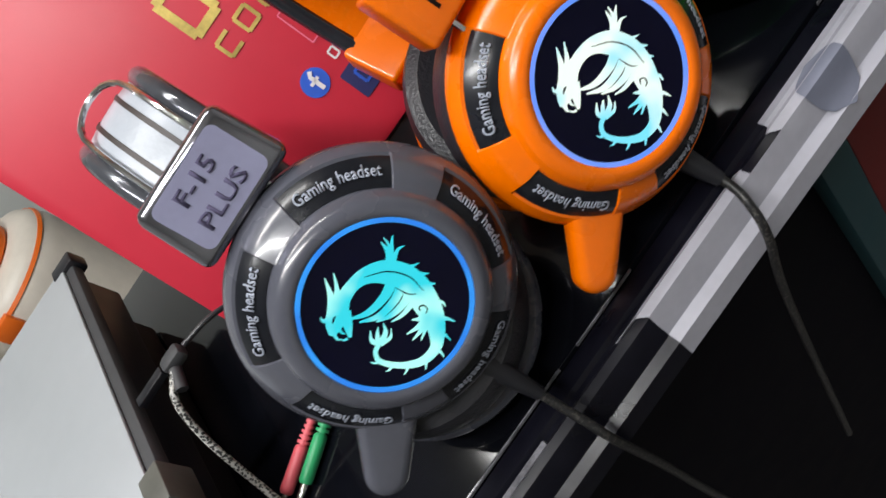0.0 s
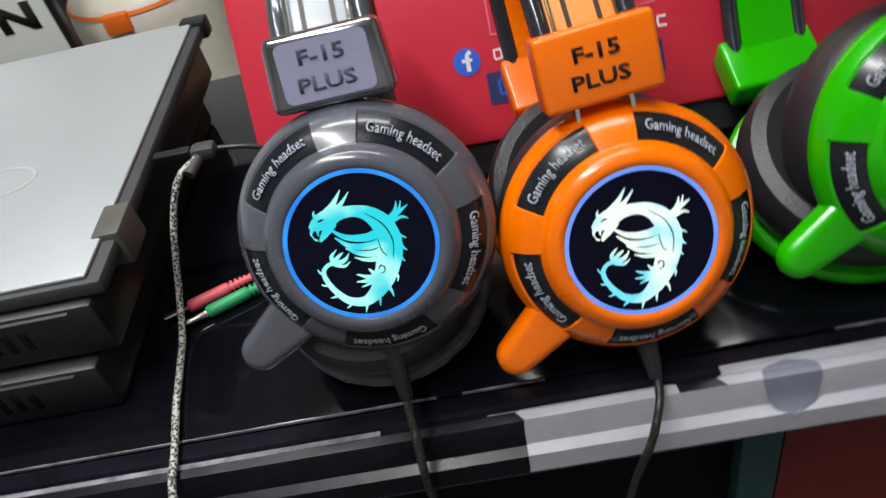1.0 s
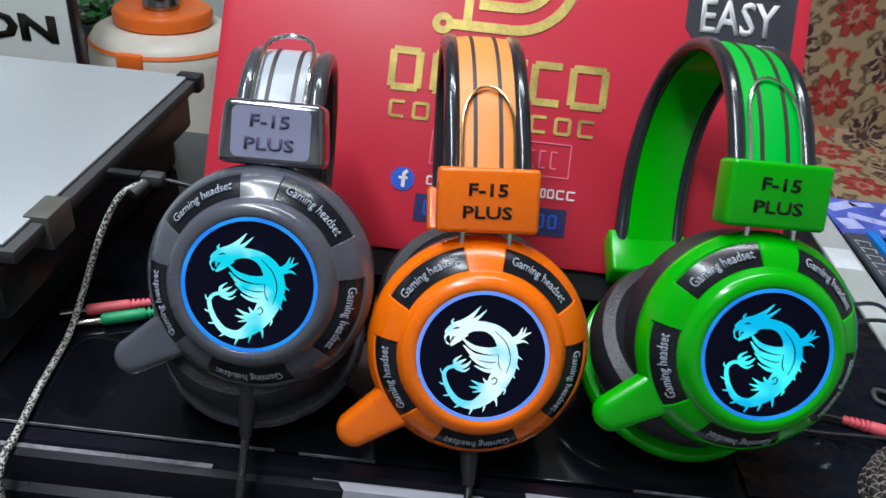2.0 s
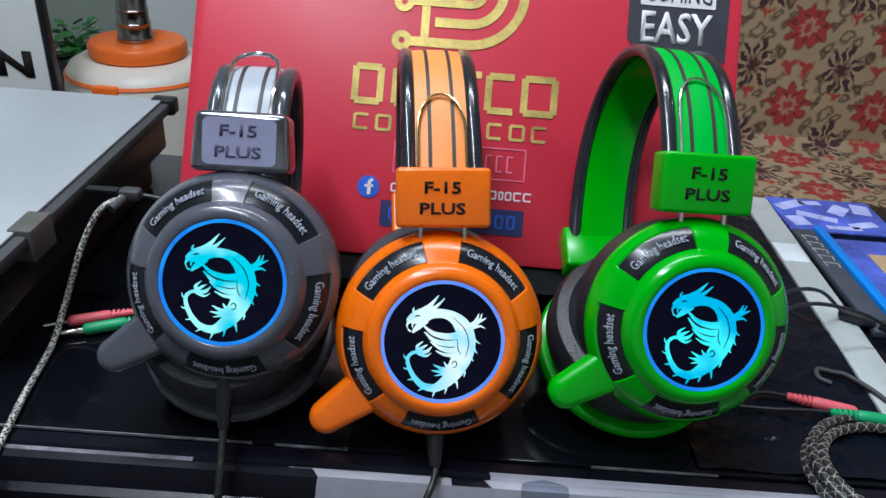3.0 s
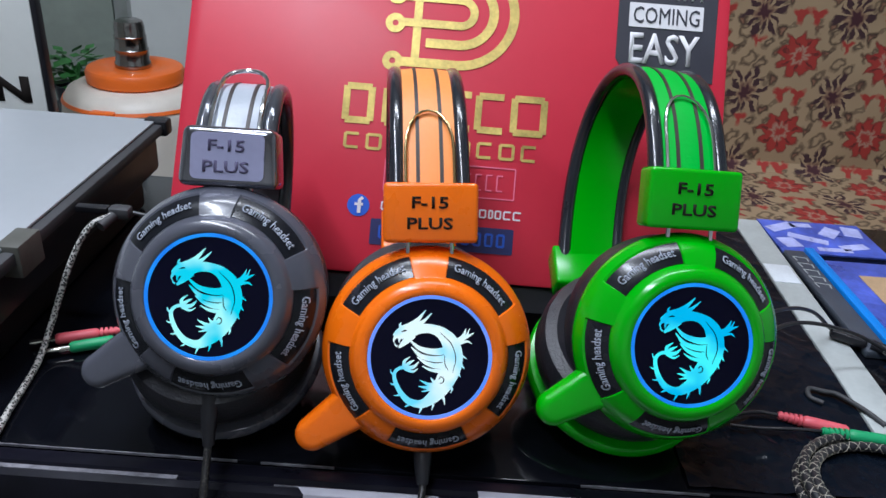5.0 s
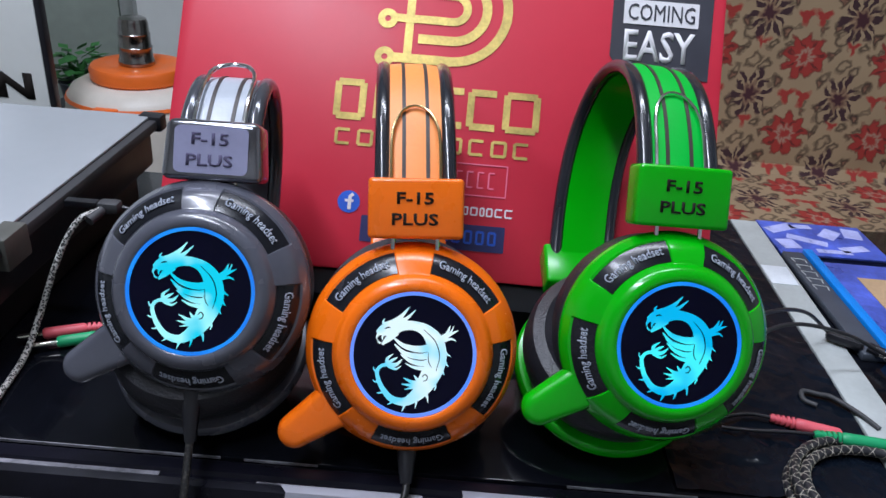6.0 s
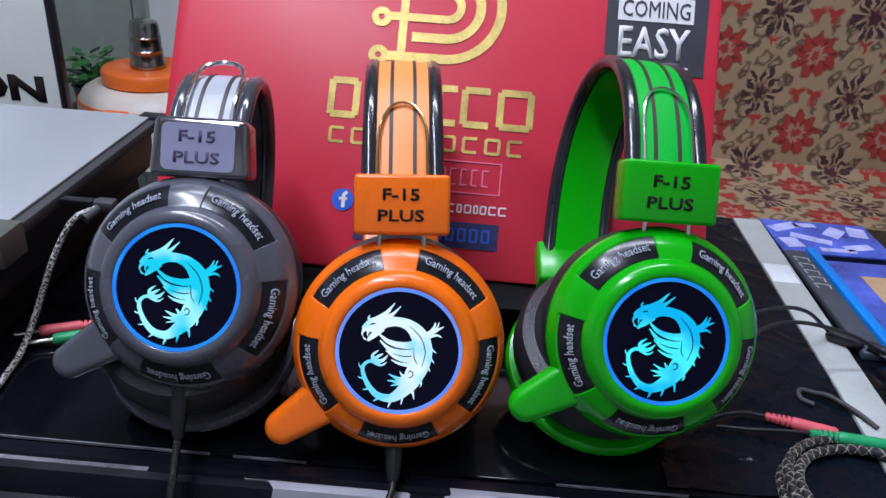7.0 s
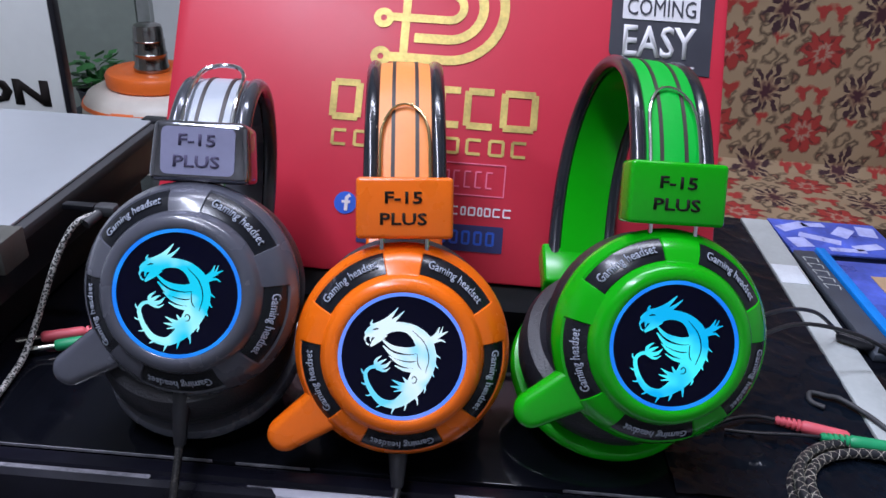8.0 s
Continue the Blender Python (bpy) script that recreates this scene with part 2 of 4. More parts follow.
M_FLOOR = mat("dark_floor", (0.09, 0.085, 0.08), 0.5, vary=0.2, scale=6)
M_BOARD = mat("white_board", (0.80, 0.82, 0.79), 0.5, vary=0.05, scale=6)
M_JUG = mat("cream_plastic", (0.72, 0.66, 0.58), 0.4, vary=0.06)
M_JUG_ORANGE = mat("orange_plastic", (0.85, 0.16, 0.02), 0.4, vary=0.06)
M_FLASK = mat("dark_steel", (0.30, 0.29, 0.28), 0.22, metal=1.0, vary=0.2)
M_LEAF = mat("leaf_green", (0.05, 0.20, 0.05), 0.5, vary=0.3)
M_CLOTH = patterned_cloth("floral_cloth")
M_LAMP = glow("lamp_tube", (1, 1, 1), (0.95, 0.98, 1), 6.0)
G_CYAN = glow("cyan_led", (0.40, 0.95, 1.0), (0.01, 0.62, 0.85), 1.0)
G_BLUE = glow("blue_led_ring", (0.015, 0.28, 0.95), (0.01, 0.20, 0.85), 1.0)
G_WHITE = glow("pale_led", (0.80, 0.95, 1.0), (0.16, 0.70, 1.0), 1.0)
G_LAVENDER = glow("lavender_led_ring", (0.17, 0.30, 1.0), (0.10, 0.26, 1.0), 1.0)
G_AZURE = glow("azure_led", (0.08, 0.90, 1.0), (0.005, 0.46, 0.85), 1.0)

# ---- mesh helpers ----


def mesh_object(name, bm, material, smooth=True):
    bmesh.ops.recalc_face_normals(bm, faces=bm.faces)
    me = bpy.data.meshes.new(name)
    bm.to_mesh(me)
    bm.free()
    if smooth:
        for p in me.polygons:
            p.use_smooth = True
        me.set_sharp_from_angle(angle=radians(38))
    me.materials.append(material)
    return new(name, me)


def part(name, bm, material, parent, label="", smooth=True):
    ob = mesh_object(name, bm, material, smooth)
    ob.parent = parent
    if label:
        ob["label"] = label
    return ob


def empty(name, x, y, z, label, category, group="", kind=""):
    ob = new(name)
    ob.empty_display_size = 0.02
    ob.location = (x, y, z)
    return tagged(ob, label, category, group, kind)


def box(sx, sy, sz, at=(0, 0, 0), bevel=0.0, seg=2, m=None):
    """A box by its full sizes about a centre, its edges rounded."""
    bm = bmesh.new()
    bmesh.ops.create_cube(bm, size=1)
    bmesh.ops.scale(bm, vec=(sx, sy, sz), verts=bm.verts)
    if bevel:
        bmesh.ops.bevel(bm, geom=bm.edges[:], offset=bevel, segments=seg, affect="EDGES", profile=0.5)
    bmesh.ops.translate(bm, vec=at, verts=bm.verts)
    if m is not None:
        bm.transform(m)
    return bm


def join(*bms):
    out = bmesh.new()
    for b in bms:
        me = bpy.data.meshes.new("tmp")
        b.to_mesh(me)
        b.free()
        out.from_mesh(me)
        bpy.data.meshes.remove(me)
    return out


def lathe(profile, seg=96, m=None, height=None):
    """Turn a profile of (radius, z) about z. height(r, z, angle) may lower the surface."""
    bm = bmesh.new()
    rings = []
    for r, z in profile:
        if r < 1e-6:
            rings.append([bm.verts.new((0, 0, z))])
            continue
        ring = []
        for i in range(seg):
            a = 2 * math.pi * i / seg
            zz = height(r, z, a) if height else z
            ring.append(bm.verts.new((r * math.cos(a), r * math.sin(a), zz)))
        rings.append(ring)
    for p, q in zip(rings, rings[1:]):
        for i in range(seg):
            j = (i + 1) % seg
            if len(p) == 1:
                bm.faces.new((p[0], q[i], q[j]))
            elif len(q) == 1:
                bm.faces.new((p[i], p[j], q[0]))
            else:
                bm.faces.new((p[i], p[j], q[j], q[i]))
    if m is not None:
        bm.transform(m)
    return bm


def prism(outline, depth, m=None, z=0.0):
    """A flat outline (x, y), given a depth along z."""
    bm = bmesh.new()
    face = bm.faces.new([bm.verts.new((x, y, z)) for x, y in outline])
    more = bmesh.ops.extrude_face_region(bm, geom=[face])
    bmesh.ops.translate(bm, vec=(0, 0, depth), verts=[v for v in more["geom"] if isinstance(v, bmesh.types.BMVert)])
    bmesh.ops.recalc_face_normals(bm, faces=bm.faces)
    if m is not None:
        bm.transform(m)
    return bm


def smooth_path(points, steps=8):
    """A Catmull-Rom line through the points."""
    p = [Vector(q) for q in points]
    p = [2 * p[0] - p[1]] + p + [2 * p[-1] - p[-2]]
    out = []
    for a, b, c, d in zip(p, p[1:], p[2:], p[3:]):
        for i in range(steps):
            t = i / steps
            out.append(0.5 * (2 * b + (c - a) * t + (2 * a - 5 * b + 4 * c - d) * t * t + (3 * b - 3 * c + d - a) * t**3))
    out.append(p[-2])
    return out


def tube(points, radius, sides=10, ends=True):
    """A round tube along points; radius may be a function of 0..1."""
    bm = bmesh.new()
    n = len(points)
    side = None
    rings = []
    for i, p in enumerate(points):
        ahead = (points[min(i + 1, n - 1)] - points[max(i - 1, 0)]).normalized()
        if side is None:
            side = ahead.orthogonal().normalized()
        side = (side - ahead * side.dot(ahead)).normalized()
        up = ahead.cross(side)
        r = radius(i / (n - 1)) if callable(radius) else radius
        rings.append([bm.verts.new(p + r * (math.cos(a) * side + math.sin(a) * up)) for a in (2 * math.pi * k / sides for k in range(sides))])
    for p, q in zip(rings, rings[1:]):
        for k in range(sides):
            j = (k + 1) % sides
            bm.faces.new((p[k], p[j], q[j], q[k]))
    if ends:
        bm.faces.new(rings[0])
        bm.faces.new(rings[-1][::-1])
    return bm


def sweep(section, frames):
    """A closed section of (side, out) carried along frames of (place, side, out)."""
    bm = bmesh.new()
    rings = [[bm.verts.new(p + s * sx + o * so) for sx, so in section] for p, s, o in frames]
    n = len(section)
    for p, q in zip(rings, rings[1:]):
        for k in range(n):
            j = (k + 1) % n
            bm.faces.new((p[k], p[j], q[j], q[k]))
    bm.faces.new(rings[0])
    bm.faces.new(rings[-1][::-1])
    return bm


def lettering(body, height, depth=0.0003, bold=0.0, wide=None):
    """Words in the built-in font as a bmesh, centred, capitals of that height, or that wide."""
    cu = bpy.data.curves.new("words", "FONT")
    cu.body, cu.size, cu.offset, cu.align_x, cu.align_y, cu.resolution_u = body, 1.0, bold, "CENTER", "CENTER", 2
    ob = bpy.data.objects.new("words", cu)
    scene.collection.objects.link(ob)
    me = bpy.data.meshes.new_from_object(ob.evaluated_get(bpy.context.evaluated_depsgraph_get()))
    bpy.data.objects.remove(ob)
    bpy.data.curves.remove(cu)
    bm = bmesh.new()
    bm.from_mesh(me)
    bpy.data.meshes.remove(me)
    xs, ys = [v.co.x for v in bm.verts], [v.co.y for v in bm.verts]
    w, h = max(xs) - min(xs), max(ys) - min(ys)
    sy = height / h
    sx = wide / w if wide else sy
    cx, cy = (max(xs) + min(xs)) / 2, (max(ys) + min(ys)) / 2
    for v in bm.verts:
        v.co = ((v.co.x - cx) * sx, (v.co.y - cy) * sy, 0)
    more = bmesh.ops.extrude_face_region(bm, geom=bm.faces[:])
    bmesh.ops.translate(bm, vec=(0, 0, depth), verts=[v for v in more["geom"] if isinstance(v, bmesh.types.BMVert)])
    return bm


def basis(x, y, z, o):
    return Matrix(((x[0], y[0], z[0], o[0]), (x[1], y[1], z[1], o[1]), (x[2], y[2], z[2], o[2]), (0, 0, 0, 1)))

# ---- the room ----


def slab(name, size, at, material, label, category, bevel=0.0, m=None):
    ob = mesh_object(name, box(*size, (0, 0, 0), bevel), material, smooth=bool(bevel))
    ob.matrix_world = Matrix.Translation(at) if m is None else m
    return tagged(ob, label, category, kind="structure")


FLOOR = -0.76
slab("floor", (4.4, 4.2, 0.1), (0, 0.0, FLOOR - 0.05), M_FLOOR, "dark stone shop floor", "floor")
slab("ceiling", (4.4, 4.2, 0.1), (0, 0.0, 1.85), M_WALL, "white painted ceiling", "ceiling")
slab("wall_north", (4.4, 0.1, 2.56), (0, 1.75, 0.52), M_WALL, "white painted back wall", "wall")
slab("wall_south", (4.4, 0.1, 2.56), (0, -2.05, 0.52), M_WALL, "white painted wall behind the counter", "wall")
slab("wall_west", (0.1, 3.7, 2.56), (-2.15, -0.15, 0.52), M_WALL, "white painted side wall", "wall")
slab("wall_east", (0.1, 3.7, 2.56), (2.15, -0.15, 0.52), M_WALL, "white painted side wall", "wall")

# grey-green glazed door in the back wall, with its aluminium post
door = empty("door_1", -1.045, 1.69, FLOOR, "dark grey-green glazed door in an aluminium frame", "door", kind="structure")
part("door_pane", box(0.42, 0.012, 2.0, (-0.02, 0, 1.0)), M_DOOR, door)
part("door_frame", join(box(0.035, 0.03, 2.06, (0.215, 0, 1.03), 0.003), box(0.035, 0.03, 2.06, (-0.255, 0, 1.03), 0.003), box(0.5, 0.03, 0.04, (-0.02, 0, 2.04), 0.003)), M_FRAME, door)

for lx, ly, turn in ((-0.45, -0.30, 32), (0.0, 0.40, 0)):
    lamp = empty("tube_lamp", lx, ly, 1.80, "white fluorescent tube lamp on the ceiling", "lamp", "ceiling lamps")
    lamp.rotation_euler = (0, 0, radians(turn))
    part("housing", box(1.25, 0.07, 0.05, (0, 0, -0.025), 0.006), M_FRAME, lamp)
    part("tube", tube([Vector((x, 0, -0.07)) for x in np.linspace(-0.6, 0.6, 5)], 0.013, 12), M_LAMP, lamp)

# ---- the counter: glossy black top, worn front edge, cabinet below ----
EDGE = -0.021
table = empty("counter", 0.1, 0.1, FLOOR, "black glossy shop counter with a worn front edge", "counter")
tz = -FLOOR


def counter_box(x0, x1, y0, y1, z0, z1, bevel=0.0):
    return box(x1 - x0, y1 - y0, z1 - z0, ((x0 + x1) / 2 - 0.1, (y0 + y1) / 2 - 0.1, (z0 + z1) / 2 + tz), bevel)


part("top", counter_box(-0.9, 0.9, EDGE, 0.335, -0.02, 0.0, 0.0008), M_TABLE, table)
# front edge: a lip, a groove and a rounded nose, one section drawn along the counter
nose = [(-0.0225, -0.0012), (-0.0245, -0.0004), (-0.031, -0.0004), (-0.0325, -0.0022), (-0.0345, -0.0022), (-0.0365, -0.0006), (-0.0405, -0.0014), (-0.0425, -0.0070), (-0.0442, -0.0145), (-0.0485, -0.0165), (-0.0500, -0.0270), (-0.048, -0.030), (-0.0225, -0.030)]
bm = bmesh.new()
ends = [[bm.verts.new((x - 0.1, y - 0.1, z + tz)) for y, z in nose] for x in (-0.9, 0.9)]
for k in range(len(nose)):
    j = (k + 1) % len(nose)
    bm.faces.new((ends[0][k], ends[0][j], ends[1][j], ends[1][k]))
bm.faces.new(ends[0])
bm.faces.new(ends[1][::-1])
part("front_edge", bm, M_TRIM, table, "worn black plastic edge moulding")
# thin pale bars stand in for light caught on the edge's two ridges
rng = random.Random(4)
lip = []
lip.append(counter_box(-0.60, -0.062, -0.0215, -0.0209, -0.0012, 0.0003))
lip.append(counter_box(-0.60, -0.088, -0.0364, -0.0338, -0.0018, -0.0003))
x = -0.05
while x < 0.32:
    w = rng.uniform(0.015, 0.11)
    if rng.random() < 0.72:
        lip.append(counter_box(x, x + w, -0.0217, -0.0210 + rng.uniform(-0.0003, 0.0001), -0.0012, 0.0003))
    if rng.random() < 0.55:
        lip.append(counter_box(x + 0.01, x + w, -0.0358, -0.0346 + rng.uniform(-0.0008, 0.0004), -0.0018, -0.0004))
    x += w + rng.uniform(0.004, 0.03)
for piece in lip:
    part("edge_glint", piece, M_TRIM_LIP, table, "pale bar painted as a glint along the edge")
part("cabinet_front", counter_box(-0.9, 0.9, 0.0, 0.02, FLOOR + 0.002, -0.032), M_PANEL, table)
part("cabinet_back", counter_box(-0.9, 0.9, 0.30, 0.32, FLOOR + 0.002, -0.022), M_PANEL, table)
for cx in (-0.89, 0.89):
    part("cabinet_side", counter_box(cx - 0.01, cx + 0.01, 0.021, 0.299, FLOOR + 0.002, -0.022), M_PANEL, table)
part("rail", counter_box(-0.7, 0.7, -0.012, -0.001, -0.094, -0.084, 0.002), M_TEAL, table, "teal painted rail")
part("post", counter_box(0.083, 0.105, -0.014, -0.001, -0.7, -0.034, 0.002), M_TEAL, table, "teal painted post")
part("post", counter_box(-0.43, -0.41, -0.014, -0.001, -0.7, -0.034, 0.002), M_TEAL, table, "teal painted post")
part("red_panel", counter_box(0.108, 0.40, -0.009, -0.001, -0.30, -0.034, 0.001), M_RED_BOX, table, "dark red card panel")

# white tape over the edge
tape_sec = [(y - 0.0004 if y < -0.045 else y, z + 0.0007) for y, z in nose[2:11]]
tape_thing = empty("edge_tape", 0.05, -0.036, 0.0, "torn white tape stuck over the counter edge", "tape")


def tape_piece(x0, x1, lo=0, hi=9, seed=1):
    """A length of tape that follows the moulding, with uneven torn ends."""
    r = random.Random(seed)
    b = bmesh.new()
    sec = tape_sec[lo:hi]
    xs = list(np.linspace(x0, x1, max(3, int((x1 - x0) / 0.012))))
    rows = []
    for i, xx in enumerate(xs):
        row = []
        for k, (y, z) in enumerate(sec):
            jag = r.uniform(-0.0022, 0.0022) if i in (0, len(xs) - 1) else 0
            wav = r.uniform(-0.0003, 0.0003)
            row.append(b.verts.new((xx + jag - 0.05, y + 0.036 - abs(wav), z + abs(wav) + 0.0003)))
        rows.append(row)
    for p, q in zip(rows, rows[1:]):
        for k in range(len(sec) - 1):
            b.faces.new((p[k], p[k + 1], q[k + 1], q[k]))
    return b


part("tape_strip", tape_piece(-0.026, 0.040, 2, 9, 2), M_TAPE, tape_thing)
part("tape_strip", tape_piece(0.0385, 0.066, 4, 9, 3), M_TAPE, tape_thing)
part("tape_strip", tape_piece(0.0600, 0.34, 0, 9, 5), M_TAPE, tape_thing)
spot = bmesh.new()
rows = []
for i in range(9):
    a = -1 + 2 * i / 8
    half = 0.0115 * math.sqrt(max(0.0, 1 - a * a)) + 0.0004
    yy, zz = np.interp((a + 1) / 2 * 0.8 + 0.1, np.linspace(0, 1, 9), [p[0] for p in tape_sec]), np.interp((a + 1) / 2 * 0.8 + 0.1, np.linspace(0, 1, 9), [p[1] for p in tape_sec])
    rows.append([spot.verts.new((0.088 + s * half - 0.05, yy + 0.036 - 0.0009, zz + 0.0012)) for s in (-1, -0.5, 0, 0.5, 1)])
for p, q in zip(rows, rows[1:]):
    for k in range(4):
        spot.faces.new((p[k], p[k + 1], q[k + 1], q[k]))
part("round_mark", spot, M_TAPE_MARK, tape_thing, "slate grey round mark")

# ---- behind the counter: bench with floral cloth, side shelf, board, jug ----


def cloth_sheet():
    """Cloth that hangs down the wall and turns over a bench, with soft folds; UV in metres."""
    b = bmesh.new()
    uvl = b.loops.layers.uv.new("UVMap")
    path, s = [], 0.0
    # top and left run on unseen, added so the counter reflects dark cloth
    line = [(1.075, 1.78), (1.062, 0.05), (1.056, -0.10), (1.05, -0.185), (1.035, -0.2), (1.0, -0.203), (0.78, -0.2), (0.765, -0.205), (0.76, -0.23), (0.76, -0.6)]
    pts = []
    for (y0, z0), (y1, z1) in zip(line, line[1:]):
        n = max(1, int(math.hypot(y1 - y0, z1 - z0) / 0.03))
        for i in range(n):
            pts.append((y0 + (y1 - y0) * i / n, z0 + (z1 - z0) * i / n))
    pts.append(line[-1])
    xs = np.linspace(-0.25, 1.7, 82)
    grid = []
    s = [0.0]
    for a, c in zip(pts, pts[1:]):
        s.append(s[-1] + math.hypot(c[0] - a[0], c[1] - a[1]))
    for j, (y, z) in enumerate(pts):
        row = []
        for x in xs:
            w = 0.006 * noise.noise((x * 5, y * 3, z * 4)) + 0.003 * noise.noise((x * 14, y * 9, z * 9))
            flat = z < -0.19 and y > 0.77
            row.append(b.verts.new((x, y - (0 if flat else w), z + (w * 0.6 if flat else 0))))
        grid.append(row)
    at = {}
    for j, row in enumerate(grid):
        for i, v in enumerate(row):
            at[v] = (xs[i] - 0.652, 1.907 - s[j])
    for p, q in zip(grid, grid[1:]):
        for i in range(len(xs) - 1):
            f = b.faces.new((p[i], p[i + 1], q[i + 1], q[i]))
            for lp in f.loops:
                lp[uvl].uv = at[lp.vert]
    return b


bench = empty("bench", 0.73, 0.92, FLOOR, "wooden bench behind the counter under a cloth", "bench")
part("seat_board", box(1.9, 0.26, 0.03, (0, 0.0, 0.535), 0.004), M_SLATE, bench)
# full-height back board is unseen, added to carry the extended cloth
part("back_board", box(1.9, 0.03, 2.56, (0, 0.185, 1.28), 0.004), M_SLATE, bench)
for sx in (-0.74, 0.88):
    part("leg", box(0.05, 0.22, 0.519, (sx, 0.0, 0.26), 0.004), M_SLATE, bench)
cloth = mesh_object("floral_cloth", cloth_sheet(), M_CLOTH)
tagged(cloth, "beige floral cloth with red blooms draped over the bench", "cloth")

SHELF = -0.52
shelf = empty("side_shelf", -0.72, 1.08, FLOOR, "plain white side shelf behind the counter", "shelf")
part("shelf_board", box(1.25, 0.50, 0.03, (0, 0, SHELF - FLOOR - 0.0152), 0.003), M_BOARD, shelf)
for sx in (-0.55, 0.55):
    part("shelf_leg", box(0.04, 0.44, SHELF - FLOOR - 0.0305, (sx, 0, (SHELF - FLOOR - 0.0305) / 2), 0.003), M_BOARD, shelf)

board = empty("sign_board", -0.955, 0.92, SHELF, "white sign board with bold black lettering", "sign")
part("panel", box(0.62, 0.014, 0.92, (0, 0, 0.46), 0.002), M_BOARD, board)
part("edge_strip", box(0.010, 0.018, 0.92, (0.316, 0, 0.46), 0.002), M_BLACK, board, "black edge strip")
up = Matrix.Rotation(radians(90), 4, "X")
bm = lettering("ON", 0.046, 0.001, 0.045, 0.136)
bm.transform(Matrix.Translation((0.219, -0.0071, 0.409)) @ up)
part("inscription", bm, M_INK, board, "bold black capital letters", smooth=False)

jug = empty("water_jug", -0.587, 1.15, SHELF, "cream water jug with a bright orange collar", "jug")
part("jug_body", lathe([(0, 0), (0.122, 0), (0.134, 0.010), (0.142, 0.10), (0.143, 0.310), (0.139, 0.340), (0.128, 0.358), (0.108, 0.3685), (0, 0.3685)], 56), M_JUG, jug)
part("collar", lathe([(0.0, 0.369), (0.086, 0.369), (0.091, 0.373), (0.092, 0.392), (0.088, 0.398), (0.081, 0.400), (0.052, 0.400), (0.048, 0.397), (0, 0.397)], 56), M_JUG_ORANGE, jug, "orange screw collar")
part("band", lathe([(0.1398, 0.338), (0.1412, 0.338), (0.1382, 0.344), (0.1368, 0.344)], 56), M_JUG_ORANGE, jug, "thin orange line")
part("tap", box(0.046, 0.020, 0.034, (-0.012, -0.139, 0.330), 0.004), M_JUG_ORANGE, jug, "orange tap block")
flask = mesh_object("steel_flask", lathe([(0, 0), (0.0325, 0), (0.034, 0.003), (0.0335, 0.010), (0.0312, 0.013), (0.0312, 0.033), (0.0322, 0.035), (0.0298, 0.038), (0.0294, 0.058), (0.0304, 0.060), (0.0282, 0.063), (0.0278, 0.080), (0.0255, 0.088), (0.019, 0.091), (0, 0.091)], 44), M_FLASK)
flask.location = (-0.590, 1.15, SHELF + 0.3972)
tagged(flask, "dark polished steel flask top on the jug", "flask")

plant = empty("potted_plant", -0.86, 1.44, -0.329, "small green leafy plant in a grey pot", "plant")
part("pot", lathe([(0, 0), (0.035, 0), (0.045, 0.07), (0.048, 0.075), (0.042, 0.075), (0.04, 0.06), (0, 0.06)], 32), M_SLATE, plant)
rng = random.Random(9)
leaves = bmesh.new()
for i in range(70):
    a, r, h = rng.uniform(0, 6.28), rng.uniform(0.005, 0.042), rng.uniform(0.075, 0.15)
    p = Vector((r * math.cos(a), r * math.sin(a), h))
    d = Vector((math.cos(a), math.sin(a), rng.uniform(-0.4, 0.8))).normalized() * rng.uniform(0.03, 0.05)
    s = d.cross(Vector((0, 0, 1))).normalized() * 0.014
    vs = [leaves.verts.new(q) for q in (p, p + d * 0.5 + s, p + d, p + d * 0.5 - s)]
    leaves.faces.new(vs)
part("leaves", leaves, M_LEAF, plant, smooth=False)
stem = [tube([Vector((0, 0, 0.06)), Vector((0.02 * math.cos(k), 0.02 * math.sin(k), 0.12))], 0.0025, 6) for k in range(5)]
part("stem", join(*stem), M_LEAF, plant)
stand = empty("plant_stand", -0.86, 1.44, FLOOR, "narrow dark stand under the plant", "stand")
part("stand_top", box(0.2, 0.2, 0.02, (0, 0, 0.421), 0.002), M_SLATE, stand)
part("stand_post", box(0.06, 0.06, 0.411, (0, 0, 0.205), 0.002), M_SLATE, stand)

# ---- stacked black laptop with a silver lid ----
LX, LY0, LY1 = -0.196, 0.017, 0.276
lap = empty("stacked_laptop", LX - 0.18, 0.16, 0.0, "two stacked black laptops, the upper with a silver lid", "laptop")


def lap_box(x0, x1, y0, y1, z0, z1, bevel=0.002):
    return box(x1 - x0, y1 - y0, z1 - z0, ((x0 + x1) / 2 - LX + 0.18, (y0 + y1) / 2 - 0.16, (z0 + z1) / 2), bevel)


part("lower_base", lap_box(LX - 0.375, LX - 0.022, 0.006, LY1 - 0.006, 0.0, 0.031, 0.004), M_BLACK, lap)
part("upper_base", lap_box(LX - 0.365, LX - 0.008, 0.012, LY1 - 0.002, 0.0335, 0.065, 0.004), M_BLACK, lap)
part("lid_frame", lap_box(LX - 0.36, LX, LY0 - 0.001, LY1, 0.066, 0.0742, 0.002), M_BLACK_SOFT, lap, "worn black rubber lid rim")
part("lid_panel", lap_box(LX - 0.352, LX - 0.0065, LY0 + 0.002, LY1 - 0.004, 0.0743, 0.0765, 0.0009), M_LAPTOP, lap, "blue-grey silver lid panel")
part("latch", lap_box(LX - 0.011, LX + 0.0025, 0.044, 0.068, 0.058, 0.0776, 0.0012), M_LATCH, lap, "grey rubber side latch")
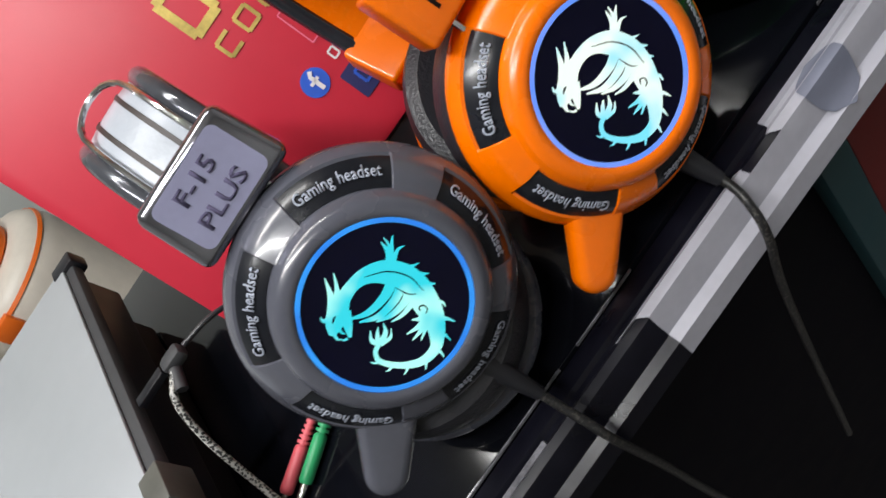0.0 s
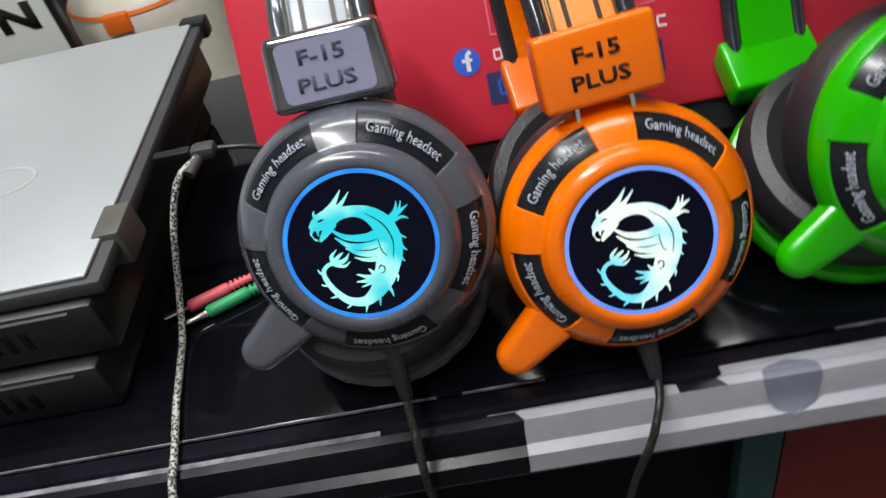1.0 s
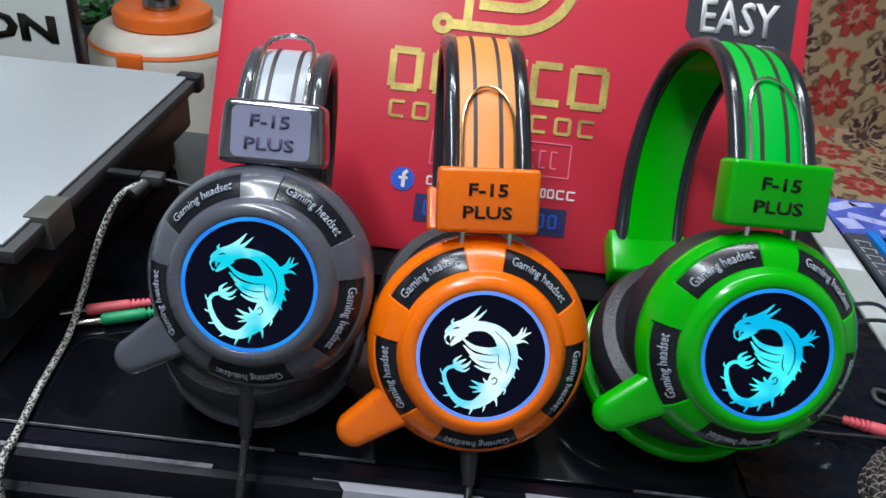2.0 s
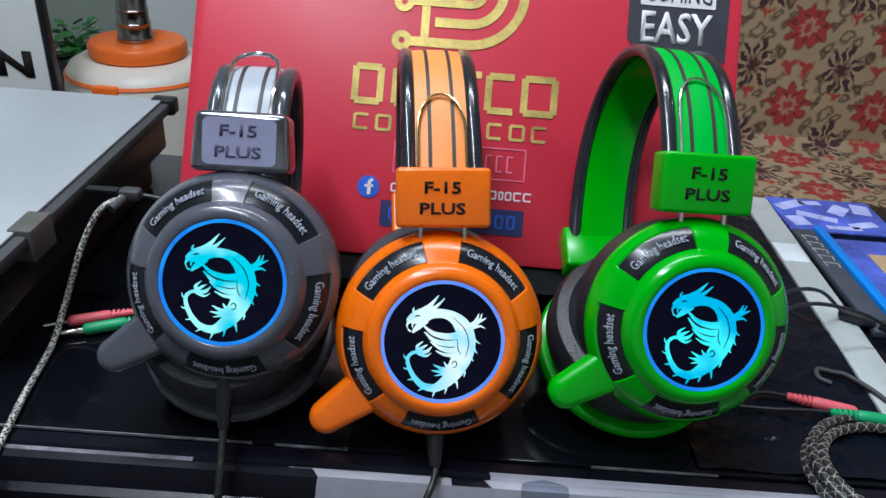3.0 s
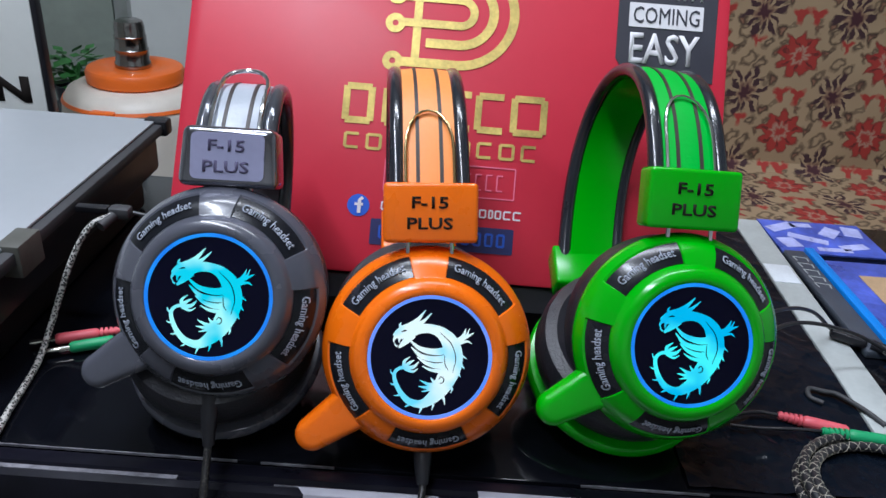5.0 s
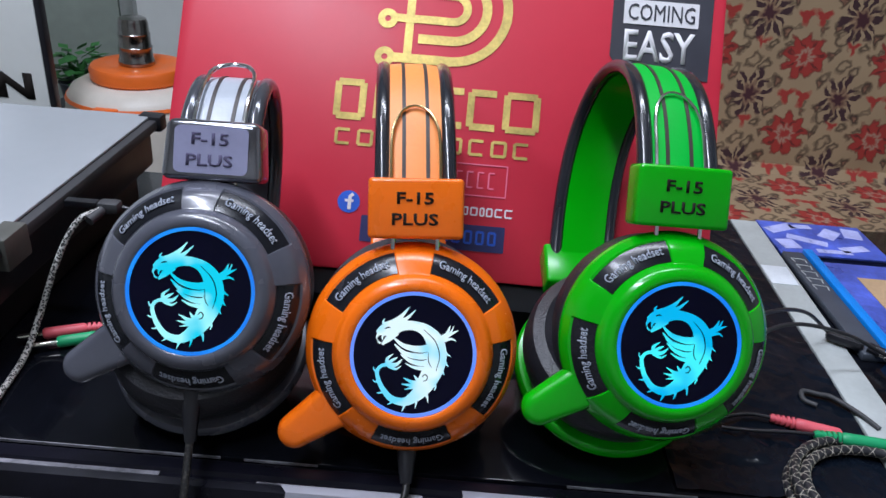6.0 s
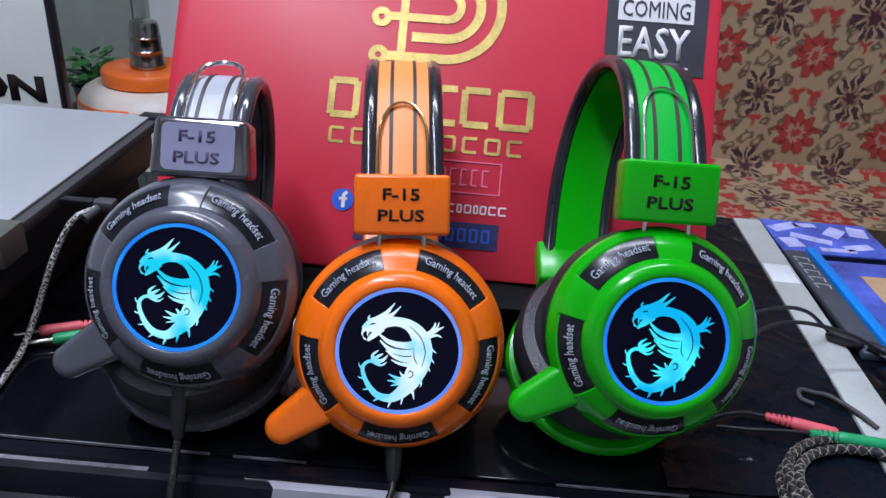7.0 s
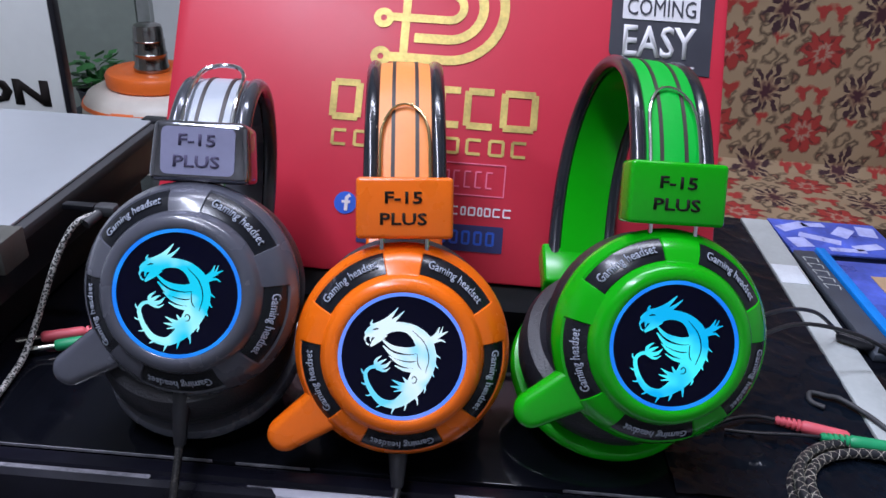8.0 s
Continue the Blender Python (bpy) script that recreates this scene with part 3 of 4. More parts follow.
part("hinge_cap", lap_box(LX - 0.016, LX + 0.003, LY1 - 0.010, LY1 + 0.004, 0.064, 0.0770, 0.002), M_BLACK, lap)
path = [Vector((0.095 + 0.022 * math.cos(a), -0.050 + 0.0135 * math.sin(a), 0.0765)) for a in np.linspace(0, 2 * math.pi, 40)]
part("oval_mark", tube(path, 0.0008, 6, False), M_ALU, lap, "faint grey oval mark on the lid")
for z, y, inset in ((0.050, 0.012, 0.012), (0.016, 0.006, 0.026)):
    for i in range(14):
        part("vent_slot", lap_box(LX - inset - 0.037 - 0.0085 * i, LX - inset - 0.033 - 0.0085 * i, y - 0.0006, y + 0.003, z - 0.006, z + 0.006, 0.0004), M_TABLE, lap)
    part("front_line", lap_box(LX - 0.34, LX - inset - 0.008, y - 0.0012, y + 0.003, z + 0.0115, z + 0.0125, 0.0003), M_BLACK_SOFT, lap)

# ---- red laptop standing half open, lid towards the room ----
LO = Vector((0.0433, 0.0781, 0.0))
LN = Vector((-0.0168, -0.8573, 0.5145)).normalized()
LU = Vector((0.9998, -0.0196, 0.0)).normalized()
LV = LN.cross(LU).normalized()
LID = basis(LU, LV, LN, LO)
red = empty("red_laptop", 0.03, 0.2, 0.0, "laptop in a glossy red skin, half open, logo side out", "laptop")
RM = Matrix.Translation((-0.03, -0.2, 0.0)) @ LID


def rounded(x0, x1, y0, y1, r, n=6):
    pts = []
    for cx, cy, a0 in ((x1 - r, y1 - r, 0), (x0 + r, y1 - r, 90), (x0 + r, y0 + r, 180), (x1 - r, y0 + r, 270)):
        pts += [(cx + r * math.cos(radians(a0 + 90 * i / n)), cy + r * math.sin(radians(a0 + 90 * i / n))) for i in range(n + 1)]
    return pts


bm = prism(rounded(-0.1850, 0.1635, 0.0505, 0.290, 0.012), 0.006, None, -0.006)
bmesh.ops.bevel(bm, geom=[e for e in bm.edges if len(e.link_faces) == 2 and e.calc_face_angle(0) > 1.0], offset=0.0012, segments=2, affect="EDGES", profile=0.5)
bm.transform(RM)
lid = part("lid", bm, M_RED, red, "glossy red lid with gold printing")
part("hinge_bar", prism(rounded(-0.150, 0.130, 0.034, 0.0495, 0.006), 0.012, RM, -0.016), M_BLACK, red, "black hinge bar")
part("base", box(0.35, 0.235, 0.018, (-0.0105 + 0.03, 0.0365, 0.033), 0.004), M_BLACK, red, "black keyboard base")
under = empty("closed_laptop", 0.05, 0.24, 0.0, "closed black laptop lying under the red one", "laptop")
part("body", box(0.36, 0.245, 0.0235, (-0.018, -0.0035, 0.01175), 0.004), M_BLACK, under)

H = 0.0004


def on_lid(name, bm_, material, label="", lift=0.0, parent=None):
    bm_.transform(RM @ Matrix.Translation((0, 0, lift)))
    return part(name, bm_, material, parent or lid, label, smooth=False)


def strip(path, half, depth=H):
    """A flat ribbon of a given half width along a line of (u, v)."""
    b = bmesh.new()
    n = len(path)
    pts = [Vector((u, v, 0)) for u, v in path]
    rows_ = []
    for i, p in enumerate(pts):
        d = (pts[min(i + 1, n - 1)] - pts[max(i - 1, 0)]).normalized()
        s = Vector((-d.y, d.x, 0))
        w = half[i] if isinstance(half, (list, tuple)) else half
        rows_.append([b.verts.new(p + s * w), b.verts.new(p - s * w), b.verts.new(p - s * w + Vector((0, 0, depth))), b.verts.new(p + s * w + Vector((0, 0, depth)))])
    for p, q in zip(rows_, rows_[1:]):
        for k in range(4):
            j = (k + 1) % 4
            b.faces.new((p[k], p[j], q[j], q[k]))
    b.faces.new(rows_[0])
    b.faces.new(rows_[-1][::-1])
    return b


def arc(cx, cy, r, a0, a1, n=20):
    return [(cx + r * math.cos(radians(a0 + (a1 - a0) * i / n)), cy + r * math.sin(radians(a0 + (a1 - a0) * i / n))) for i in range(n + 1)]


AC = (-0.0095, 0.2228)
emblem = [strip([(-0.047, AC[1] - 0.0345)] + arc(*AC, 0.0345, -90, 90) + [(-0.047, AC[1] + 0.0345)], 0.003),
          strip([(-0.031, AC[1] - 0.0212)] + arc(*AC, 0.0212, -90, 90) + [(-0.031, AC[1] + 0.0212)], 0.003),
          strip([(-0.047, AC[1] - 0.0085)] + arc(*AC, 0.0085, -90, 90) + [(-0.047, AC[1] + 0.0085)], 0.0026),
          strip([(-0.0372, 0.1865), (-0.0372, 0.262)], 0.0026, H * 0.8)]
for v in (AC[1] - 0.0345, AC[1] - 0.0095, AC[1] + 0.0095, AC[1] + 0.0345):
    emblem.append(strip(arc(-0.0515, v, 0.0042, 0, 360, 24), 0.0022, H * 1.1))
on_lid("round_emblem", join(*emblem), M_GOLD, "gold foil emblem of arcs and dots", 0.0001)


def hollow(u0, u1, v0, v1, w, gap=False):
    """A plain squared ring that stands for one character of a brand name."""
    line = [(u1, v1), (u0, v1), (u0, v0), (u1, v0)] + ([] if gap else [(u1, v1)])
    b = [strip([line[0], line[1]], w / 2), strip([line[1], line[2]], w / 2, H * 1.1), strip([line[2], line[3]], w / 2)]
    if not gap:
        b.append(strip([line[3], line[0]], w / 2, H * 1.1))
    return join(*b)


for u0, u1, gap in ((-0.0785, -0.0625, False), (-0.053, -0.038, True), (-0.0100, 0.0015, True), (0.0065, 0.0225, True), (0.0295, 0.0485, False)):
    on_lid("gold_mark", hollow(u0, u1, 0.1478, 0.1698, 0.0044, gap), M_GOLD, "", 0.0001)
for i in range(9):
    u0 = -0.0775 + i * 0.0142
    on_lid("small_gold_mark", hollow(u0 + 0.0004, u0 + 0.0088, 0.1302, 0.1390, 0.0019, i % 2 == 0), M_GOLD, "", 0.0001)
on_lid("outlined_tag", hollow(-0.050, 0.0333, 0.1042, 0.1240, 0.0007), M_PINK_PRINT, "pink outlined tag", 0.0001)
for u in np.arange(-0.046, 0.028, 0.0068):
    on_lid("pink_bar", hollow(u, u + 0.0036, 0.1092, 0.1190, 0.0009, int(u * 10000) % 2 == 0), M_PINK_PRINT, "", 0.0001)
on_lid("round_icon", prism([(-0.0648 + 0.0071 * math.cos(a), 0.0932 + 0.0071 * math.sin(a)) for a in np.linspace(0, 2 * math.pi, 40)[:-1]], H), M_BLUE_PRINT, "small round blue icon", 0.0001)
on_lid("icon_stroke", join(strip([(-0.0642, 0.0882), (-0.0642, 0.0965), (-0.0622, 0.0982)], 0.0011), strip([(-0.0672, 0.0938), (-0.0618, 0.0938)], 0.0008)), M_WHITE_PRINT, "", 0.0006)
for u, w in ((-0.050, 0.0045), (-0.0438, 0.006), (-0.036, 0.0045), (-0.03, 0.006), (-0.0225, 0.0045), (-0.016, 0.004), (-0.010, 0.0045), (-0.0040, 0.0043), (0.0018, 0.0048), (0.0080, 0.0032), (0.0126, 0.0045), (0.0185, 0.0030), (0.0226, 0.0040), (0.0280, 0.0050), (0.0342, 0.0052)):
    on_lid("white_bar", hollow(u, u + w - 0.0008, 0.0918, 0.0964, 0.0010, w > 0.0045), M_WHITE_PRINT, "", 0.0001)
on_lid("navy_tag", prism(rounded(-0.056, 0.0350, 0.0690, 0.0855, 0.0008, 2), H), M_NAVY, "navy blue printed tag", 0.0001)
for u in np.arange(-0.05, 0.03, 0.0075):
    on_lid("blue_bar", hollow(u, u + 0.0040, 0.0738, 0.0812, 0.0014), M_BLUE_PRINT, "", 0.0006)
sticker = on_lid("sticker", prism([(0.0915, 0.292), (0.0915, 0.2015), (0.0985, 0.1925), (0.1545, 0.1895), (0.1562, 0.292)], H), M_POSTER, "charcoal sticker with white slogan words", 0.0001)
plate = prism(rounded(0.0985, 0.1462, 0.2232, 0.2392, 0.0005, 2), H)
on_lid("word_plate", plate, M_WHITE_PRINT, "", 0.0006, sticker)
for word, u, v, hgt, wide, material, lift in (("COMING", 0.1224, 0.2312, 0.0108, 0.0425, M_POSTER, 0.0011), ("EASY", 0.1224, 0.2095, 0.0205, 0.0450, M_WHITE_PRINT, 0.0006), ("WORTH", 0.1224, 0.2520, 0.0190, 0.0460, M_WHITE_PRINT, 0.0006)):
    b = lettering(word, hgt, H, 0.0 if word == "COMING" else 0.018, wide)
    b.transform(Matrix.Translation((u, v, 0)))
    on_lid("word", b, material, "", lift, sticker)
on_lid("short_line", strip([(0.134, 0.1945), (0.1445, 0.1945)], 0.0005), M_WHITE_PRINT, "", 0.0006, sticker)

# ---- the headsets ----
BADGES = (126, 54, 198, 270, 342)


def in_badge(a, half=24.5):
    d = math.degrees(a) % 360
    return any(abs((d - c + 180) % 360 - 180) < half for c in BADGES)


def shell_height(r, z, a):
    return z - 0.0016 if 0.0373 < r < 0.0477 and in_badge(a) else z


SHELL = [(0.0292, -0.003), (0.0292, 0.0006), (0.0302, 0.0012), (0.0318, 0.0012), (0.0342, 0.0003), (0.0358, -0.0014), (0.0366, -0.0036), (0.0371, -0.0042), (0.0376, -0.0045), (0.0416, -0.0062), (0.0446, -0.0086), (0.0470, -0.0114), (0.0481, -0.0132), (0.0502, -0.0165), (0.0511, -0.0190), (0.0507, -0.0218), (0.0493, -0.0236), (0.0460, -0.0243), (0.0, -0.0243)]

CUSHION = [(0.0430, -0.0245), (0.0438, -0.0262), (0.0472, -0.0288), (0.0490, -0.0350), (0.0486, -0.0440), (0.0462, -0.0500), (0.0405, -0.0525), (0.034, -0.0495), (0.030, -0.0400), (0.0, -0.0400)]


def band_z(r):
    return float(np.interp(r, [p[0] for p in SHELL[7:14]], [p[1] for p in SHELL[7:14]]))


def arc_plate(c, half, r0, r1, lift, thick, n=14):
    """A curved plate that lies in the shell between two radii."""
    b = bmesh.new()
    grid = []
    for i in range(n + 1):
        a = radians(c - half + 2 * half * i / n)
        grid.append([[b.verts.new((r * math.cos(a), r * math.sin(a), band_z(r) + lift + d)) for r in np.linspace(r0, r1, 5)] for d in (0, thick)])
    for p, q in zip(grid, grid[1:]):
        for k in range(4):
            for d in (0, 1):
                b.faces.new((p[d][k], p[d][k + 1], q[d][k + 1], q[d][k]))
        for k in (0, 4):
            b.faces.new((p[0][k], p[1][k], q[1][k], q[0][k]))
    return b


def badge_words(c):
    b = lettering("Gaming headset", 0.0049, 0.0003, 0.016, 0.0298)
    rm = 0.0425
    for v in b.verts:
        r = rm + v.co.y
        a = radians(c) - v.co.x / rm
        v.co = (r * math.cos(a), r * math.sin(a), band_z(r) - 0.0004 + v.co.z)
    return b


def crest_line(points, scale=0.0001757):
    """Emblem drawing units to metres about the lens middle: (x, y, half width) rows."""
    q = smooth_path([((x - 372) * scale, (828 - y) * scale * 1.02, w * scale) for x, y, w in points], 6)
    return [(p.x, p.y) for p in q], [max(p.z, 0.00006) for p in q]


def crest():
    """A curled emblem with horns, feathers, claws and spurs, cut as flat light windows."""
    lines = (
        # body from the snout over the back to the curled tip
        ((276, 771, 4), (292, 765, 12), (318, 757, 16), (345, 752, 11), (375, 753, 10), (402, 764, 13), (424, 788, 18), (434, 820, 20), (430, 852, 21), (416, 882, 21), (400, 910, 18), (378, 934, 13), (350, 949, 9), (318, 942, 7), (296, 920, 5.5), (282, 893, 4.5), (278, 870, 4), (289, 856, 3.5), (308, 852, 4)),
        # lower jaw
        ((328, 768, 6), (308, 784, 6), (290, 801, 2)),
        # horns
        ((316, 748, 7), (338, 730, 4), (360, 704, 0.5)), ((332, 746, 6), (354, 733, 3), (376, 712, 0.5)), ((300, 752, 5), (292, 743, 2), (296, 735, 0.5)),
        # feathers
        ((316, 780, 1), (346, 804, 4), (388, 813, 6), (424, 806, 7)), ((322, 800, 1), (350, 824, 4), (390, 832, 5.5), (424, 826, 6)), ((338, 826, 1), (364, 843, 3.5), (396, 850, 5), (420, 842, 5)), ((352, 850, 0.8), (374, 860, 2.5), (404, 864, 4)),
        # right claw
        ((438, 790, 7), (458, 774, 4.5), (467, 752, 0.5)), ((446, 788, 5), (472, 772, 3), (488, 764, 0.5)), ((446, 792, 4), (470, 786, 2.5), (483, 792, 0.5)), ((452, 782, 4), (468, 770, 2.5), (476, 752, 0.5)),
        # left claw
        ((304, 854, 5), (328, 852, 4), (343, 838, 0.5)), ((306, 853, 5), (304, 838, 3.5), (319, 825, 0.5)), ((306, 856, 4), (326, 864, 2.5), (341, 856, 0.5)), ((308, 848, 4), (320, 840, 3), (331, 834, 0.5)),
        # foot
        ((404, 896, 8), (376, 900, 5), (346, 887, 0.6)), ((398, 902, 6), (368, 906, 4), (342, 903, 0.6)), ((398, 906, 5), (372, 912, 3), (350, 917, 0.6)), ((400, 894, 6), (384, 892, 4), (374, 880, 0.6)),
        # spurs along the back and the tail
        ((446, 806, 6), (456, 822, 3), (470, 832, 0.5)), ((448, 832, 6), (456, 848, 3), (464, 858, 0.5)), ((442, 856, 6), (448, 870, 3), (454, 880, 0.5)), ((424, 902, 5), (431, 910, 2.5), (428, 921, 0.5)), ((404, 926, 5), (410, 938, 2.5), (412, 952, 0.5)), ((378, 940, 5), (381, 952, 2.5), (378, 966, 0.5)), ((350, 950, 5), (349, 962, 2.5), (344, 974, 0.5)), ((322, 944, 4), (314, 952, 2), (306, 956, 0.5)), ((296, 922, 3.5), (286, 926, 1.5), (278, 926, 0.5)), ((283, 896, 3), (273, 897, 1.5), (267, 893, 0.5)), ((278, 872, 3), (270, 866, 1.5), (268, 858, 0.5)),
        # teeth
        ((280, 774, 3.5), (276, 782, 2), (277, 789, 0.4)), ((292, 776, 3), (290, 784, 1.6), (291, 790, 0.4)), ((286, 798, 2), (280, 794, 1.4), (279, 788, 0.4)))
    bits = []
    for k, line in enumerate(lines):
        path, widths = crest_line([(x, y, w * (1.22 if k == 0 else 1.45 if k < 9 else 1.15)) for x, y, w in line])
        bits.append(strip(path, widths, 0.0003 + 0.000004 * k))
    return join(*bits)


def crest_cuts():
    """Dark cut lines inside the emblem: the eye, the back ridge and the knee."""
    lines = (((296, 760, 0.8), (304, 757, 2), (311, 757, 0.8)), ((398, 762, 0.6), (428, 792, 1.2), (440, 830, 1.2), (432, 868, 0.6)),
             ((396, 884, 1), (402, 878, 1.3), (409, 884, 1.3), (406, 893, 1.2), (398, 895, 0.8)), ((420, 860, 0.6), (412, 846, 1.2), (410, 820, 0.6)))
    bits = []
    for line in lines:
        path, widths = crest_line(line)
        bits.append(strip(path, widths, 0.0002))
    return join(*bits)


def headset(name, label, o, ex, n, clip_x, clip_y, clip_z, clip_turn, far_clip, slope, span, rise, lift, far_x, plastic, vinyl, tube_mat, wire_mat, led, ring, steel=False):
    """A headset that rests on its far cup, the near cup facing out. o: middle of the near lens; n: its facing."""
    o, ex, n = Vector(o), Vector(ex).normalized(), Vector(n).normalized()
    ey = n.cross(ex).normalized()
    ex = ey.cross(n).normalized()
    flat = Vector((-n.x, -n.y, 0)).normalized()
    A = math.cos(radians(slope)) * flat - math.sin(radians(slope)) * Vector((0, 0, 1))
    U = (ey - A * ey.dot(A)).normalized()
    X = U.cross(-A).normalized()
    if X.dot(ex) < 0:
        X = -X
    root = empty(name, o.x, o.y + 0.05, 0.0, label, "headset", "headsets on the counter")
    T = Matrix.Translation(-root.location)

    def flip(v):
        return v - 2 * v.dot(A) * A

    near = T @ basis(ex, ey, n, o)
    pinch = 0.070 * 2 * math.sin(radians(slope) - math.asin(n.z))
    fo = o + A * (span - pinch) + U * lift + ex * far_x
    fn, fu = flip(n), flip(ey)
    far = T @ basis(fu.cross(fn), fu, fn, fo)

    shell = part("ear_cup", lathe(SHELL, 360, near, shell_height), plastic, root)
    part("lens", lathe([(0.0274, -0.003), (0.0274, 0.0), (0.0, 0.0002)], 64, near), M_DISC, root, "smoked black lens disc")
    part("light_ring", lathe([(0.0275, -0.003), (0.0275, 0.0005), (0.0290, 0.0005), (0.0290, -0.003)], 96, near), ring, root, "glowing blue ring")
    bm_ = crest()
    bm_.transform(near @ Matrix.Translation((0, 0, 0.0002)))
    emblem_ = part("light_emblem", bm_, led, root, "glowing curled emblem", smooth=False)
    bm_ = crest_cuts()
    bm_.transform(near @ Matrix.Translation((0, 0, 0.0006)))
    part("cut_line", bm_, M_DISC, emblem_, "fine dark cut lines", smooth=False)
    for c in BADGES:
        b = arc_plate(c, 24.3, 0.0377, 0.0470, -0.0014, 0.0006)
        b.transform(near)
        badge = part("badge", b, M_BADGE, root, "black curved badge")
        b = badge_words(c)
        b.transform(near)
        part("inscription", b, M_LETTER, badge, "pale grey words", smooth=False)
    part("ear_cushion", lathe(CUSHION, 72, near), M_LEATHER, root, "black leatherette ear cushion")
    part("ear_cup", lathe(SHELL, 120, far), plastic, root)
    part("ear_cushion", lathe(CUSHION, 72, far), M_LEATHER, root, "black leatherette ear cushion")

    # microphone arm, a tapered flat paddle
    d = Vector((math.cos(radians(214)), math.sin(radians(214)), 0))
    s = Vector((-d.y, d.x, 0))
    out = []
    for i in range(13):
        a = radians(-90 + 180 * i / 12)
        out.append(d * (0.0685 + 0.0085 * math.cos(a)) + s * (0.0085 * math.sin(a)))
    outline = [p + s * 0.0025 for p in (d * 0.038 - s * 0.0125, *out, d * 0.038 + s * 0.0125)]
    b = prism([(p.x, p.y) for p in outline], 0.0115, None, -0.0245)
    bmesh.ops.bevel(b, geom=[e for e in b.edges if abs(e.verts[0].co.z - e.verts[1].co.z) < 1e-5], offset=0.0047, segments=5, affect="EDGES", profile=0.5, clamp_overlap=True)
    b.transform(near)
    part("microphone_arm", b, plastic, root)

    # slider clips and their pins
    for side, M_ in ((0, near), (1, far)):
        cx = clip_x if side == 0 else -clip_x - far_clip
        cy = clip_y
        M_ = M_ @ Matrix.Translation((cx, cy, 0)) @ Matrix.Rotation(radians(clip_turn if side == 0 else -clip_turn), 4, "Z") @ Matrix.Translation((-cx, -cy, 0))
        if steel and side == 0:
            body = prism([(cx - 0.0238, cy - 0.0145), (cx + 0.0238, cy - 0.0145), (cx + 0.0218, cy + 0.0140), (cx - 0.0218, cy + 0.0140)], 0.020, None, clip_z - 0.018)
        else:
            body = box(0.0450, 0.0285, 0.016, (cx, cy, clip_z - 0.006))
        bmesh.ops.bevel(body, geom=body.edges[:], offset=0.0038 if steel else 0.0021, segments=4, affect="EDGES", profile=0.5)
        body.transform(M_)
        clip = part("slider_clip", body, M_STEEL_CLIP if steel else plastic, root, "gunmetal slider clip" if steel else "")
        for px in (-0.0105, 0.0105):
            part("pin", tube([Vector(M_ @ Vector((cx * 0.8 + px, y, clip_z - 0.004))) for y in (0.044, cy - 0.008)], 0.0011, 8), M_CHROME, root, "thin steel pin")
        if side == 0:
            if steel:
                b = prism(rounded(cx - 0.0172, cx + 0.0172, cy - 0.0112, cy + 0.0108, 0.003), 0.0008, M_, clip_z + 0.0020)
                part("name_plate", b, M_LILAC, clip, "lilac brushed name plate")
            for word, dy, wide in (("F-15", 0.0048, 0.0172), ("PLUS", -0.0050, 0.0216)):
                b = lettering(word, 0.0056, 0.0003, 0.02, wide)
                b.transform(M_ @ Matrix.Translation((cx - 0.0005, cy + dy, clip_z + (0.0028 if steel else 0.0021))))
                part("inscription", b, M_PLATE_INK if steel else M_INK, clip, "black capital letters", smooth=False)

    # headband
    pn = o + ex * clip_x + ey * (clip_y - 0.004) + n * (clip_z - 0.006)
    pf = fo - (fu.cross(fn)) * (clip_x + far_clip) + fu * (clip_y - 0.004) + fn * (clip_z - 0.006)
    mid = (pn + pf) / 2
    half = (pf - pn) / 2
    frames = []
    for i in range(49):
        a = math.pi * i / 48
        bulge = 1 + 0.10 * math.sin(a) ** 2 * abs(math.cos(a))
        p = mid - half * math.cos(a) * bulge + U * rise * (math.sin(a) ** 0.85)
        frames.append(p)
    fr = []
    for i, p in enumerate(frames):
        t_ = (frames[min(i + 1, 48)] - frames[max(i - 1, 0)]).normalized()
        outw = t_.cross(X).normalized()
        if outw.dot(p - (mid + U * 0.2 * rise)) < 0:
            outw = -outw
        fr.append((T @ p, X, outw))
    strip_sec = [(-0.0128, 0.0005), (-0.0128, 0.0028), (-0.006, 0.0036), (0.006, 0.0036), (0.0128, 0.0028), (0.0128, 0.0005)]
    band = part("headband", sweep(strip_sec, fr), vinyl, root, "padded outer strip of the headband")
    part("band_lining", sweep([(-0.0128, -0.0030), (-0.0128, 0.0002), (0.0128, 0.0002), (0.0128, -0.0030)], fr), plastic, root, "smooth inner lining of the headband")
    for px in (-0.0058, 0.0058):
        part("band_groove", sweep([(px - 0.0009, 0.0030), (px - 0.0009, 0.0040), (px + 0.0009, 0.0040), (px + 0.0009, 0.0030)], fr), M_LINE, band, "dark groove line")
    for px in (-0.0160, 0.0160):
        part("edge_tube", tube([p + s_ * px + o_ * 0.0005 for p, s_, o_ in fr], 0.0040, 12), tube_mat, root, "glossy edge tube of the headband")
    loop = []
    top = 10 if not steel else 16
    for i in range(0, top - 4):
        p, s_, o_ = fr[i]
        loop.append(p - s_ * 0.0118 + o_ * 0.0050)
    p, s_, o_ = fr[top - 5]
    for k in range(1, 10):
        a = math.pi * k / 10
        q, s2, o2 = fr[min(top - 5 + int(round(4 * math.sin(a))), 47)]
        f = 4 * math.sin(a) - int(4 * math.sin(a))
        q0, q1 = fr[top - 5 + int(4 * math.sin(a))], fr[top - 4 + int(4 * math.sin(a))]
        base_ = q0[0].lerp(q1[0], f)
